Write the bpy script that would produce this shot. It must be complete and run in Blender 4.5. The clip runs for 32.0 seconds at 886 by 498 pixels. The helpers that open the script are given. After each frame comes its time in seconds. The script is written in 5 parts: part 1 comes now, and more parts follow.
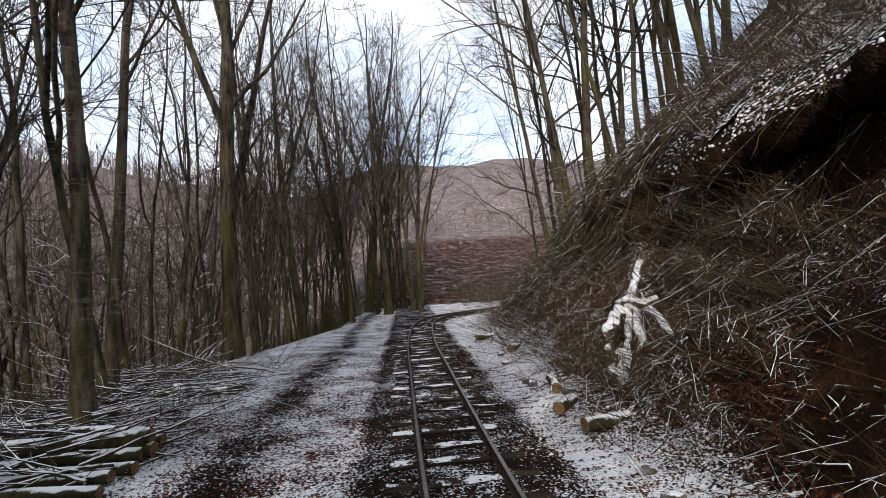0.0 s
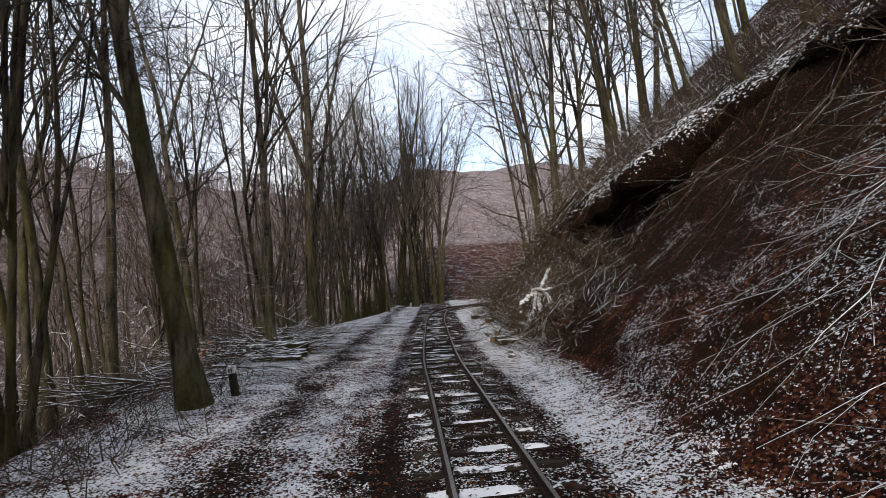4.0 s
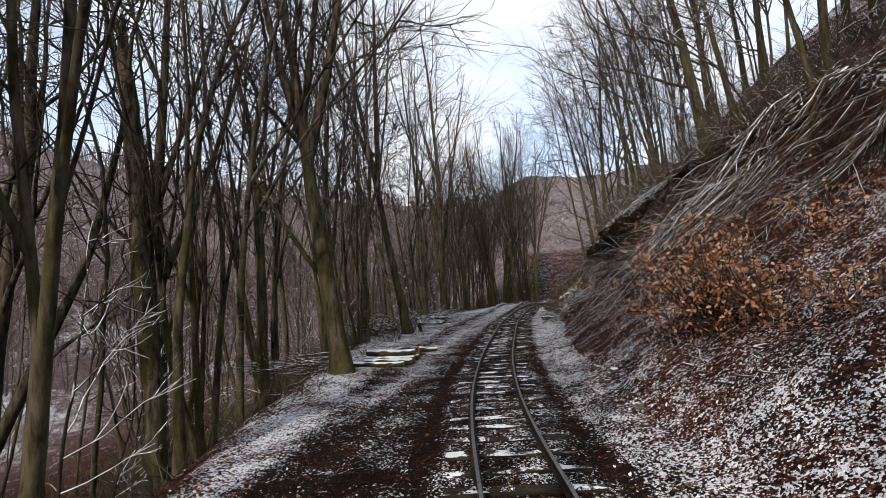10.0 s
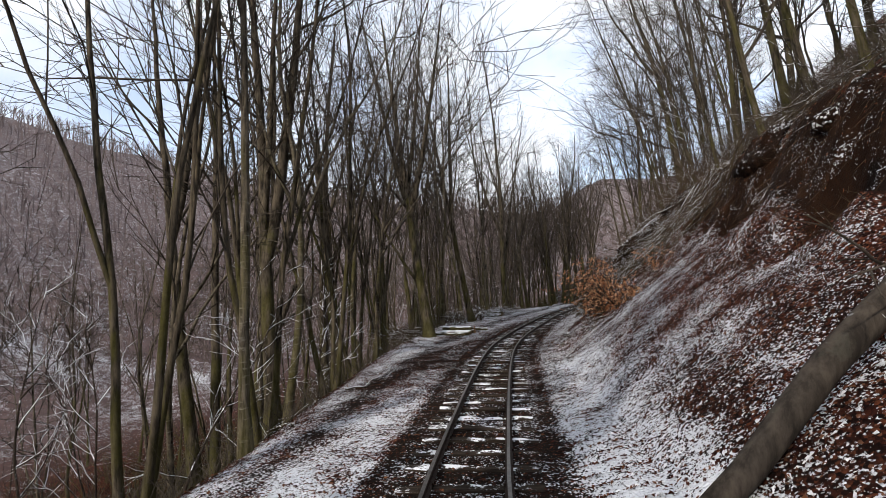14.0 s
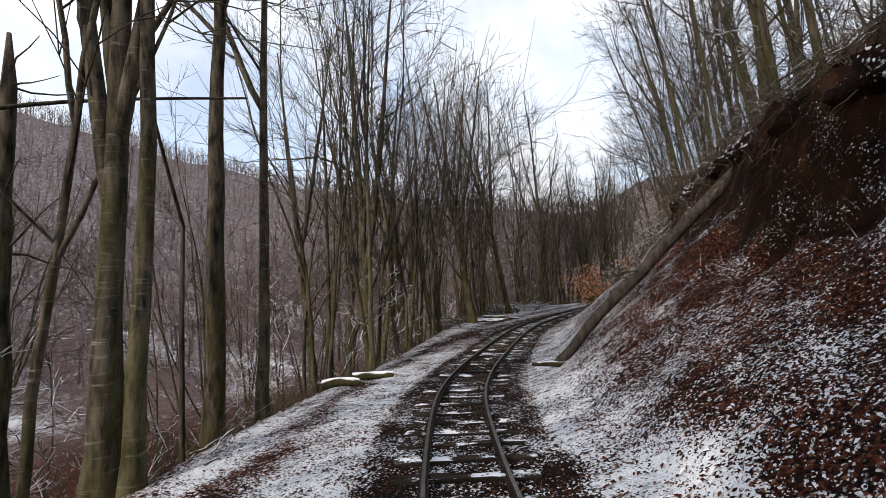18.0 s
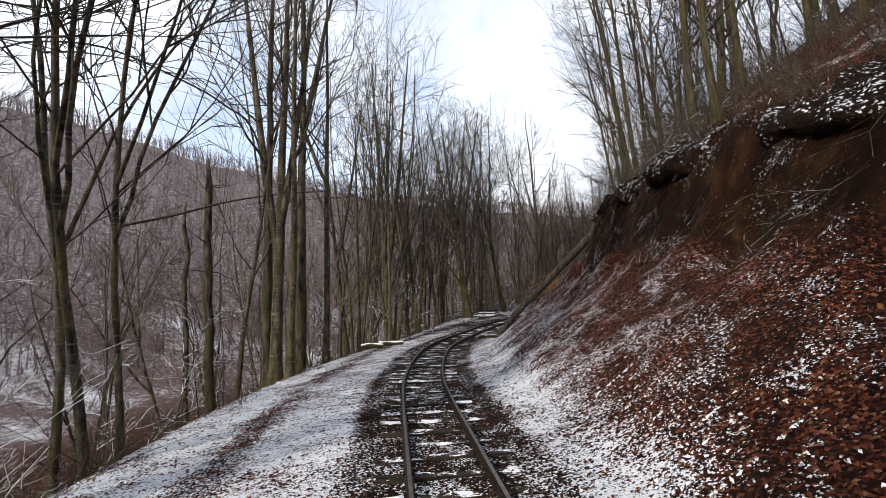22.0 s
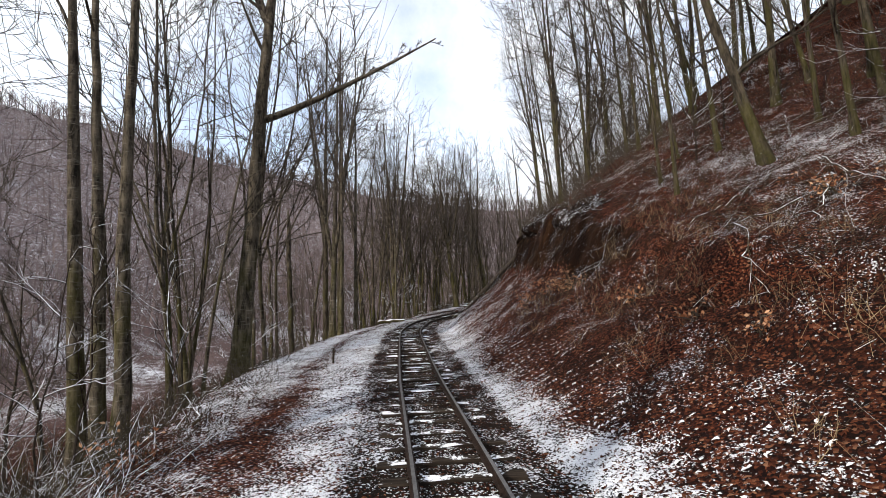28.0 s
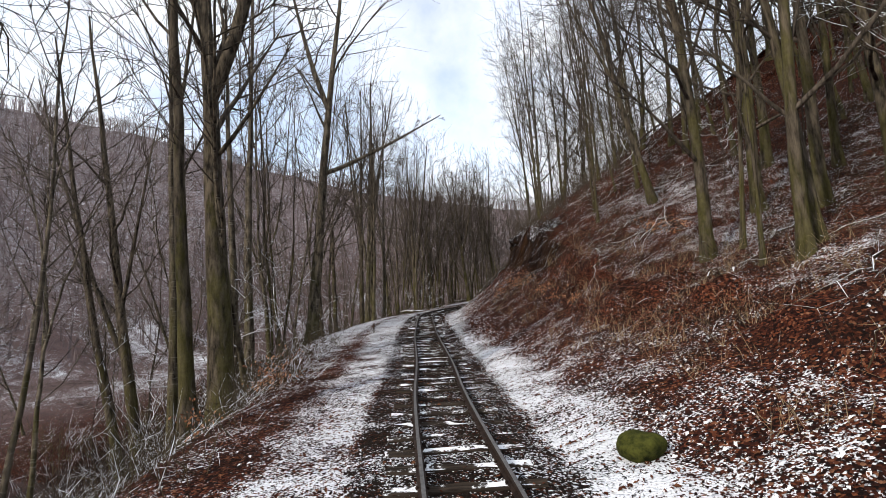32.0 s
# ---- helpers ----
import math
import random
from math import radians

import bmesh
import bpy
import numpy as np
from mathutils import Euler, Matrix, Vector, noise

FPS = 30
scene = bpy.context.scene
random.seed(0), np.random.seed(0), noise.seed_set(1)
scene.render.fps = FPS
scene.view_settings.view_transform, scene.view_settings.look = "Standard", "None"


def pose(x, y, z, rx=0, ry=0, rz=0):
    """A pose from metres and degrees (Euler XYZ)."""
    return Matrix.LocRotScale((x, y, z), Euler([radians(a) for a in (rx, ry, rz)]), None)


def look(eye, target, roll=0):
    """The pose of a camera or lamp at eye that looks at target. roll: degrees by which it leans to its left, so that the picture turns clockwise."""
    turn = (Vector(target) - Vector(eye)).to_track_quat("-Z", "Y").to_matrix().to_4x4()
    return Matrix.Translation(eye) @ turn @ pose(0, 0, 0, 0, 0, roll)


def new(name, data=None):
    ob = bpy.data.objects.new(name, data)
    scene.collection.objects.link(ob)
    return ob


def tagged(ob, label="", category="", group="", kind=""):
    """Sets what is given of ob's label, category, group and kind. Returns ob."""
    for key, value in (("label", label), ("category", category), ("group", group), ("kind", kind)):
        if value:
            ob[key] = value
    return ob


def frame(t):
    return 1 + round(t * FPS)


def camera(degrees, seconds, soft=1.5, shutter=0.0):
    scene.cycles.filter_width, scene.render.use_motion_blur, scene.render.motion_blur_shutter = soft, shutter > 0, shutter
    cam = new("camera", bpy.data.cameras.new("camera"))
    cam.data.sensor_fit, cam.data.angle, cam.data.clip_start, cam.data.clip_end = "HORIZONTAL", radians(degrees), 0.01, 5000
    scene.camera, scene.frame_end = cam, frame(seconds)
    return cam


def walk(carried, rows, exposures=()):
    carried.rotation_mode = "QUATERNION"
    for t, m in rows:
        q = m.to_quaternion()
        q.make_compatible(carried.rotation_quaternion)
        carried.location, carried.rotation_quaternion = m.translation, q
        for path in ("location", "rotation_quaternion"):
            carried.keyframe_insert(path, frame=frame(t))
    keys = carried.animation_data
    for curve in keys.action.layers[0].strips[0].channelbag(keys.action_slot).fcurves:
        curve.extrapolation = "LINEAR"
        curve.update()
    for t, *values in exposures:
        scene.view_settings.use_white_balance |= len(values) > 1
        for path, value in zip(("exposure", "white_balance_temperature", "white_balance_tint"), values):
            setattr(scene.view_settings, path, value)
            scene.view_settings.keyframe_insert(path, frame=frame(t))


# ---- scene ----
cam = camera(87.1, 32.0, soft=0.6)
PATH = [
    (0, (-1.186, -0.580, 1.910), (-1.051, 1.412, 2.029), -3.7),
    (0.5, (-1.082, -1.443, 1.904), (-0.961, 0.551, 2.011), -3.8),
    (1, (-1.024, -2.383, 1.898), (-0.915, -0.389, 1.997), -4.2),
    (1.5, (-0.953, -3.210, 1.892), (-0.867, -1.214, 1.985), -4.2),
    (2, (-0.887, -4.136, 1.886), (-0.825, -2.138, 1.976), -4.4),
    (2.5, (-0.688, -4.967, 1.880), (-0.658, -2.970, 1.970), -4.2),
    (4.5, (-0.578, -8.654, 1.800), (-0.575, -6.659, 1.947), -3.2),
    (5, (-0.417, -9.631, 1.790), (-0.453, -7.637, 1.947), -3.6),
    (5.5, (-0.268, -10.545, 1.800), (-0.332, -8.551, 1.943), -3.6),
    (6, (-0.098, -11.545, 1.851), (-0.198, -9.553, 1.990), -3.5),
    (6.5, (0.019, -12.477, 1.869), (-0.112, -10.487, 2.009), -3.4),
    (7, (0.172, -13.446, 1.816), (0.000, -11.459, 1.967), -3.4),
    (7.5, (0.423, -14.359, 1.852), (0.201, -12.377, 2.002), -3.9),
    (8, (0.727, -15.367, 1.907), (0.457, -13.391, 2.054), -4.0),
    (8.5, (0.961, -16.285, 1.907), (0.652, -14.314, 2.055), -3.8),
    (9, (1.188, -17.231, 1.853), (0.837, -15.268, 2.010), -3.7),
    (9.5, (1.519, -18.255, 1.843), (1.097, -16.307, 2.009), -3.6),
    (10, (1.903, -19.321, 1.852), (1.415, -17.389, 2.020), -3.5),
    (10.5, (2.274, -20.297, 1.841), (1.732, -18.379, 2.014), -3.5),
    (11, (2.647, -21.317, 1.836), (2.075, -19.408, 2.012), -3.0),
    (11.5, (3.049, -22.207, 1.838), (2.448, -20.308, 2.020), -2.8),
    (12, (3.486, -23.172, 1.866), (2.857, -21.282, 2.044), -3.1),
    (12.5, (3.899, -24.007, 1.831), (3.237, -22.128, 2.015), -2.5),
    (13, (4.347, -24.985, 1.847), (3.648, -23.120, 2.030), -2.5),
    (13.5, (4.730, -25.930, 1.838), (3.998, -24.078, 2.022), -2.5),
    (14, (5.229, -26.942, 1.845), (4.436, -25.115, 2.030), -2.5),
    (14.5, (5.632, -27.860, 1.844), (4.821, -26.041, 2.032), -2.1),
    (16.5, (6.844, -30.312, 1.733), (5.935, -28.541, 1.920), -3.6),
    (17, (7.370, -31.113, 1.730), (6.427, -29.359, 1.917), -3.3),
    (17.5, (7.836, -31.820, 1.688), (6.867, -30.082, 1.883), -2.7),
    (18, (8.336, -32.573, 1.715), (7.353, -30.842, 1.904), -2.5),
    (18.5, (8.766, -33.259, 1.735), (7.772, -31.534, 1.925), -2.3),
    (19, (9.347, -34.002, 1.737), (8.318, -32.299, 1.931), -2.4),
    (19.5, (9.954, -34.672, 1.728), (8.905, -32.979, 1.917), -2.1),
    (20, (10.552, -35.408, 1.724), (9.494, -33.723, 1.924), -2.0),
    (20.5, (11.106, -36.071, 1.736), (10.044, -34.389, 1.936), -2.0),
    (21, (11.690, -36.815, 1.751), (10.623, -35.135, 1.944), -1.9),
    (21.5, (12.212, -37.510, 1.763), (11.150, -35.827, 1.953), -1.8),
    (22, (12.775, -38.232, 1.729), (11.726, -36.540, 1.921), -1.7),
    (22.5, (13.309, -38.912, 1.688), (12.270, -37.214, 1.885), -1.7),
    (23, (13.890, -39.629, 1.730), (12.856, -37.928, 1.921), -1.7),
    (23.5, (14.377, -40.386, 1.751), (13.351, -38.679, 1.936), -1.8),
    (24, (14.936, -41.061, 1.749), (13.907, -39.357, 1.935), -1.8),
    (24.5, (15.442, -41.685, 1.740), (14.411, -39.981, 1.926), -1.8),
    (25, (15.983, -42.369, 1.734), (14.950, -40.666, 1.921), -1.8),
    (25.5, (16.543, -43.001, 1.731), (15.509, -41.299, 1.918), -1.9),
    (27.5, (18.706, -45.620, 1.793), (17.656, -43.926, 1.967), -1.7),
    (28, (19.329, -46.284, 1.793), (18.250, -44.609, 1.960), -1.5),
    (28.5, (19.848, -46.945, 1.784), (18.794, -45.254, 1.949), -1.8),
    (29, (20.393, -47.656, 1.796), (19.347, -45.960, 1.959), -1.7),
    (29.5, (20.956, -48.308, 1.765), (19.896, -46.620, 1.927), -1.7),
    (30, (21.549, -49.007, 1.698), (20.472, -47.331, 1.866), -1.5),
    (30.5, (22.076, -49.740, 1.770), (20.992, -48.067, 1.930), -2.0),
    (31, (22.735, -50.381, 1.805), (21.630, -48.721, 1.960), -1.9),
    (31.5, (23.320, -50.985, 1.749), (22.191, -49.341, 1.909), -1.9),
    (32, (23.927, -51.639, 1.716), (22.765, -50.018, 1.876), -1.6),
]
walk(cam, [(t, look(eye, target, roll)) for t, eye, target, roll in PATH],
     [(0.0, -0.02), (8.0, -0.10), (14.0, -0.12), (19.0, -0.14), (25.0, 0.02), (29.0, 0.03), (32.0, -0.06)])

# ---- light ----
SUN_WAY = Vector((0.22, 1.0, -0.60))
sun = new("sun", bpy.data.lights.new("sun", "SUN"))
sun.data.energy, sun.data.angle, sun.data.color = 3.7, radians(1.5), (1.0, 0.91, 0.79)
sun.matrix_world = Matrix.Translation((0, -40, 60)) @ SUN_WAY.to_track_quat("-Z", "Y").to_matrix().to_4x4()

world = bpy.data.worlds.new("world")
scene.world = world
world.use_nodes = True
wn, wl = world.node_tree.nodes, world.node_tree.links
sky = wn.new("ShaderNodeTexSky")
sky.sky_type, sky.sun_disc, sky.sun_elevation, sky.sun_rotation = "NISHITA", False, radians(30), radians(192)
sky.air_density, sky.dust_density = 1.0, 2.0
coord = wn.new("ShaderNodeTexCoord")
cloud = wn.new("ShaderNodeTexNoise")
cloud.inputs["Scale"].default_value, cloud.inputs["Detail"].default_value, cloud.inputs["Roughness"].default_value = 2.6, 7.0, 0.58
ramp = wn.new("ShaderNodeValToRGB")
ramp.color_ramp.elements[0].position, ramp.color_ramp.elements[0].color = 0.36, (0.36, 0.36, 0.36, 1)
ramp.color_ramp.elements[1].position, ramp.color_ramp.elements[1].color = 0.58, (1, 1, 1, 1)
dim = wn.new("ShaderNodeVectorMath")
dim.operation = "SCALE"
dim.inputs["Scale"].default_value = 0.30
mixw = wn.new("ShaderNodeMix")
mixw.data_type = "RGBA"
mixw.inputs[7].default_value = (1.22, 1.265, 1.345, 1)
wl.new(coord.outputs["Generated"], cloud.inputs["Vector"])
wl.new(cloud.outputs["Fac"], ramp.inputs["Fac"])
wl.new(sky.outputs["Color"], dim.inputs[0])
wl.new(ramp.outputs["Color"], mixw.inputs[0])
wl.new(dim.outputs["Vector"], mixw.inputs[6])
wl.new(mixw.outputs[2], wn["Background"].inputs["Color"])
wn["Background"].inputs["Strength"].default_value = 1.0


# ---- materials ----
class Nodes:
    """A small helper to wire a node material."""

    def __init__(self, name):
        self.mat = bpy.data.materials.new(name)
        self.mat.use_nodes = True
        self.n, self.l = self.mat.node_tree.nodes, self.mat.node_tree.links
        self.bsdf = self.n["Principled BSDF"]
        self.bsdf.inputs["Specular IOR Level"].default_value = 0.06
        tc = self.n.new("ShaderNodeTexCoord")
        self.where = tc.outputs["Object"]
        geo = self.n.new("ShaderNodeNewGeometry")
        self.world, self.normal, self.island = geo.outputs["Position"], geo.outputs["Normal"], geo.outputs["Random Per Island"]

    def put(self, value, socket):
        if isinstance(value, (int, float)):
            socket.default_value = value
        elif isinstance(value, tuple):
            socket.default_value = value if len(value) == 4 or socket.type == "VECTOR" else (*value, 1)
        else:
            self.l.new(value, socket)

    def noise(self, scale, detail=4.0, rough=0.55, at=None, stretch=None):
        n = self.n.new("ShaderNodeTexNoise")
        n.inputs["Scale"].default_value, n.inputs["Detail"].default_value, n.inputs["Roughness"].default_value = scale, detail, rough
        src = at or self.where
        if stretch:
            m = self.n.new("ShaderNodeMapping")
            m.inputs["Scale"].default_value = stretch
            self.l.new(src, m.inputs["Vector"])
            src = m.outputs["Vector"]
        self.l.new(src, n.inputs["Vector"])
        return n.outputs["Fac"]

    def cells(self, scale, at=None, kind="F1"):
        n = self.n.new("ShaderNodeTexVoronoi")
        n.feature = kind
        n.inputs["Scale"].default_value = scale
        self.l.new(at or self.where, n.inputs["Vector"])
        return n

    def math(self, op, a, b=0.0, c=0.0):
        n = self.n.new("ShaderNodeMath")
        n.operation = op
        for k, v in enumerate((a, b, c)):
            self.put(v, n.inputs[k])
        return n.outputs[0]

    def step(self, x, lo, hi):
        n = self.n.new("ShaderNodeMapRange")
        n.interpolation_type = "SMOOTHSTEP"
        self.put(x, n.inputs["Value"])
        self.put(lo, n.inputs["From Min"])
        self.put(hi, n.inputs["From Max"])
        return n.outputs["Result"]

    def mix(self, f, a, b):
        n = self.n.new("ShaderNodeMix")
        n.data_type = "RGBA"
        self.put(f, n.inputs[0])
        self.put(a, n.inputs[6])
        self.put(b, n.inputs[7])
        return n.outputs[2]

    def ramp(self, x, *stops):
        n = self.n.new("ShaderNodeValToRGB")
        e = n.color_ramp.elements
        while len(e) < len(stops):
            e.new(0.5)
        for k, (p, c) in enumerate(stops):
            e[k].position, e[k].color = p, (*c, 1)
        self.put(x, n.inputs["Fac"])
        return n.outputs["Color"]

    def attr(self, name):
        n = self.n.new("ShaderNodeAttribute")
        n.attribute_name = name
        return n.outputs["Fac"]

    def random(self):
        return self.n.new("ShaderNodeObjectInfo").outputs["Random"]

    def up(self):
        n = self.n.new("ShaderNodeSeparateXYZ")
        self.l.new(self.normal, n.inputs[0])
        return n.outputs["Z"]

    def bump(self, height, strength, distance):
        n = self.n.new("ShaderNodeBump")
        n.inputs["Strength"].default_value, n.inputs["Distance"].default_value = strength, distance
        self.put(height, n.inputs["Height"])
        self.l.new(n.outputs["Normal"], self.bsdf.inputs["Normal"])

    def done(self, color, rough=0.9, metal=0.0):
        self.put(color, self.bsdf.inputs["Base Color"])
        self.put(rough, self.bsdf.inputs["Roughness"])
        self.put(metal, self.bsdf.inputs["Metallic"])
        return self.mat


SNOW = (0.80, 0.82, 0.86)


def ground_material():
    m = Nodes("leaf_litter_snow_and_earth")
    snow, earth, mud_and_shade, moss = m.attr("snow"), m.attr("earth"), m.attr("mud_and_shade"), m.attr("moss")
    leaf = m.cells(35.0)
    leaf2 = m.cells(58.0)
    pick = m.n.new("ShaderNodeSeparateColor")
    m.l.new(leaf.outputs["Color"], pick.inputs[0])
    pick2 = m.n.new("ShaderNodeSeparateColor")
    m.l.new(leaf2.outputs["Color"], pick2.inputs[0])
    litter = m.ramp(pick.outputs[0], (0.0, (0.005, 0.0028, 0.0026)), (0.35, (0.015, 0.0050, 0.0040)), (0.7, (0.056, 0.0155, 0.0085)), (0.93, (0.145, 0.046, 0.022)), (1.0, (0.26, 0.13, 0.075)))
    litter = m.mix(m.step(m.noise(0.9, 5), 0.35, 0.7), litter, m.mix(0.6, litter, (0.012, 0.007, 0.005)))
    soil = m.ramp(m.noise(2.2, 8, 0.62, stretch=(1, 1, 0.45)), (0.3, (0.005, 0.0025, 0.0018)), (0.55, (0.018, 0.0078, 0.004)), (0.75, (0.058, 0.027, 0.012)))
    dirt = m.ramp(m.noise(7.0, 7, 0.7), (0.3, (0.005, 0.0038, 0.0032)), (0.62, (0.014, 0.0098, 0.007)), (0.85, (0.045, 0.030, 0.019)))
    e = m.step(m.math("ADD", earth, m.math("MULTIPLY", m.math("SUBTRACT", m.noise(2.8, 6), 0.5), 0.9)), 0.4, 0.62)
    base = m.mix(e, litter, soil)
    # the dark dirt tone covers real mud and also painted shade
    d = m.step(m.math("ADD", mud_and_shade, m.math("MULTIPLY", m.math("SUBTRACT", m.noise(3.4, 6), 0.5), 1.1)), 0.38, 0.62)
    base = m.mix(d, base, m.mix(m.step(pick2.outputs[1], 0.72, 0.8), dirt, litter))
    g = m.step(m.math("ADD", moss, m.math("MULTIPLY", m.math("SUBTRACT", m.noise(5.0, 5), 0.5), 0.8)), 0.45, 0.65)
    base = m.mix(g, base, (0.055, 0.065, 0.018))
    # distance haze put into the colour: far ground blends to a paler tone
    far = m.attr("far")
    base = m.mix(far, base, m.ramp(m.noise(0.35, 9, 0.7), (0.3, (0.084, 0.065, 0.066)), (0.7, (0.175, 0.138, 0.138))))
    # snow lies leaf by leaf, thicker where it has gathered
    speck = m.math("ADD", m.math("MULTIPLY", pick2.outputs[0], 0.55), m.math("MULTIPLY", pick.outputs[1], 0.45))
    patch = m.math("ADD", m.math("MULTIPLY", m.noise(1.3, 6, 0.66), 1.0), m.math("MULTIPLY", m.noise(19.0, 4, 0.7), 0.3))
    cover = m.math("SUBTRACT", m.math("ADD", snow, m.math("MULTIPLY", m.math("SUBTRACT", patch, 0.65), 1.5)), speck)
    s = m.step(cover, -0.05, 0.10)
    color = m.mix(s, base, m.mix(m.noise(9, 5), (0.66, 0.68, 0.73), SNOW))
    h = m.math("ADD", m.math("MULTIPLY", m.math("SUBTRACT", 1.0, leaf.outputs["Distance"]), 0.6), m.math("ADD", m.math("MULTIPLY", m.noise(30, 5), 0.7), m.math("MULTIPLY", s, 0.35)))
    m.bump(h, 0.9, 0.035)
    return m.done(color, m.mix(s, (0.92, 0.92, 0.92), (0.7, 0.7, 0.7)))


def bark_material(name, dark, light, moss=0.5, snow=0.0, band=0.0):
    m = Nodes(name)
    grain = m.noise(9.0, 7, 0.65, stretch=(1, 1, 0.22))
    r = m.random()
    base = m.mix(m.step(grain, 0.32, 0.68), dark, light)
    base = m.mix(m.math("MULTIPLY", r, 0.5), base, m.mix(0.5, base, (0.045, 0.038, 0.032)))
    if band:
        ring = m.noise(3.0, 4, 0.6, stretch=(1, 1, 7.0))
        base = m.mix(m.math("MULTIPLY", m.step(ring, 0.55, 0.72), band), base, (0.30, 0.28, 0.24))
    lichen = m.step(m.noise(5.0, 6, 0.65), 0.58, 0.66)
    base = m.mix(m.math("MULTIPLY", lichen, 0.35), base, (0.075, 0.075, 0.06))
    if moss:
        sep = m.n.new("ShaderNodeSeparateXYZ")
        m.l.new(m.where, sep.inputs[0])
        low = m.step(sep.outputs["Z"], 9.0, 0.0)
        mm = m.step(m.math("ADD", m.noise(2.0, 6, 0.6, stretch=(1, 1, 0.35)), m.math("MULTIPLY", low, 0.24)), 0.60, 0.76)
        base = m.mix(m.math("MULTIPLY", mm, moss), base, m.mix(m.noise(14, 4), (0.016, 0.017, 0.005), (0.105, 0.096, 0.024)))
    if snow:
        s = m.step(m.math("ADD", m.up(), m.math("MULTIPLY", m.math("SUBTRACT", m.noise(6.0, 4), 0.5), 1.6)), 1.0 - snow, 1.25 - snow)
        base = m.mix(s, base, SNOW)
    m.bump(grain, 0.8, 0.03)
    return m.done(base, 0.88)


GROUND = ground_material()
BARK = bark_material("beech_bark", (0.008, 0.0068, 0.0054), (0.125, 0.102, 0.074), 0.62)
BARK_PALE = bark_material("hornbeam_bark", (0.013, 0.011, 0.0088), (0.165, 0.138, 0.102), 0.50, band=0.5)
TWIG = bark_material("twig_bark", (0.020, 0.0168, 0.0135), (0.115, 0.095, 0.076), 0.0)
TWIG_FROST = bark_material("snowy_twig_bark", (0.020, 0.015, 0.012), (0.065, 0.050, 0.040), 0.0, snow=0.68)
DEADWOOD = bark_material("fallen_branch_bark", (0.020, 0.014, 0.010), (0.090, 0.064, 0.043), 0.2, snow=0.45)
BARK_GREY = bark_material("grey_dead_bark", (0.022, 0.018, 0.015), (0.10, 0.082, 0.066), 0.0, snow=0.12)
SNOWY_BRANCH = bark_material("thickly_snowed_branch", (0.020, 0.014, 0.010), (0.090, 0.064, 0.043), 0.0, snow=0.78)
LOG_BARK = bark_material("log_bark", (0.012, 0.0095, 0.007), (0.055, 0.042, 0.028), 0.4, snow=0.42)


def simple(name, dark, light, scale=8.0, rough=0.85, metal=0.0, snow=0.0, bump=0.5, dist=0.01, stretch=None):
    m = Nodes(name)
    g = m.noise(scale, 7, 0.62, stretch=stretch)
    base = m.mix(m.step(g, 0.3, 0.7), dark, light)
    base = m.mix(m.math("MULTIPLY", m.random(), 0.35), base, m.mix(0.5, base, dark))
    if snow:
        wide = m.math("SUBTRACT", m.math("ADD", m.noise(2.4, 4, 0.6, at=m.world), m.math("MULTIPLY", m.noise(23.0, 4, 0.7), 0.4)), 0.70)
        s = m.step(m.math("ADD", m.up(), m.math("MULTIPLY", wide, 2.6)), 1.25 - snow, 1.42 - snow)
        base = m.mix(s, base, SNOW)
    m.bump(g, bump, dist)
    return m.done(base, rough, metal)


def turf_material(name, cover):
    m = Nodes(name)
    cell = m.cells(26.0)
    pick = m.n.new("ShaderNodeSeparateColor")
    m.l.new(cell.outputs["Color"], pick.inputs[0])
    g = m.noise(7.0, 7, 0.65)
    base = m.ramp(g, (0.3, (0.004, 0.003, 0.002)), (0.55, (0.014, 0.007, 0.0045)), (0.75, (0.042, 0.019, 0.010)))
    wide = m.math("SUBTRACT", m.math("ADD", m.noise(1.6, 5, 0.6), m.math("MULTIPLY", m.noise(17.0, 4, 0.7), 0.5)), 0.75)
    s = m.step(m.math("SUBTRACT", m.math("ADD", m.math("MULTIPLY", m.up(), cover), m.math("MULTIPLY", wide, 1.0)), pick.outputs[0]), -0.06, 0.08)
    m.bump(m.math("ADD", g, m.math("MULTIPLY", cell.outputs["Distance"], -0.6)), 1.0, 0.06)
    return m.done(m.mix(s, base, SNOW), 0.9)


SLEEPER = simple("weathered_sleeper_wood", (0.012, 0.009, 0.007), (0.050, 0.038, 0.029), 6.0, snow=0.27, bump=0.9, stretch=(0.3, 4, 4))
RAIL = simple("rusty_rail_steel", (0.018, 0.012, 0.010), (0.050, 0.033, 0.025), 14.0, 0.62, 0.35)
RAIL_TOP = simple("worn_rail_head_steel", (0.13, 0.12, 0.11), (0.24, 0.22, 0.205), 20.0, 0.34, 0.85)
CUT_WOOD = simple("sawn_log_end", (0.10, 0.062, 0.032), (0.24, 0.155, 0.080), 20.0)
TURF = turf_material("turf_with_roots", 0.12)
TURF_SNOWY = turf_material("snow_dusted_turf", 0.40)
ROOT = simple("bare_root", (0.035, 0.022, 0.014), (0.11, 0.07, 0.042), 11.0, bump=0.8)
STALK = simple("dry_grass_straw", (0.16, 0.11, 0.065), (0.34, 0.26, 0.16), 5.0)
STONE = simple("grey_stone", (0.05, 0.045, 0.04), (0.16, 0.15, 0.135), 5.0, snow=0.36, bump=0.9, dist=0.03)
MOSS_STONE = simple("mossy_stone", (0.014, 0.017, 0.005), (0.065, 0.068, 0.014), 12.0, bump=1.0, dist=0.03)
POST_WOOD = simple("weathered_post", (0.020, 0.015, 0.012), (0.07, 0.05, 0.038), 9.0, stretch=(1, 1, 0.3))
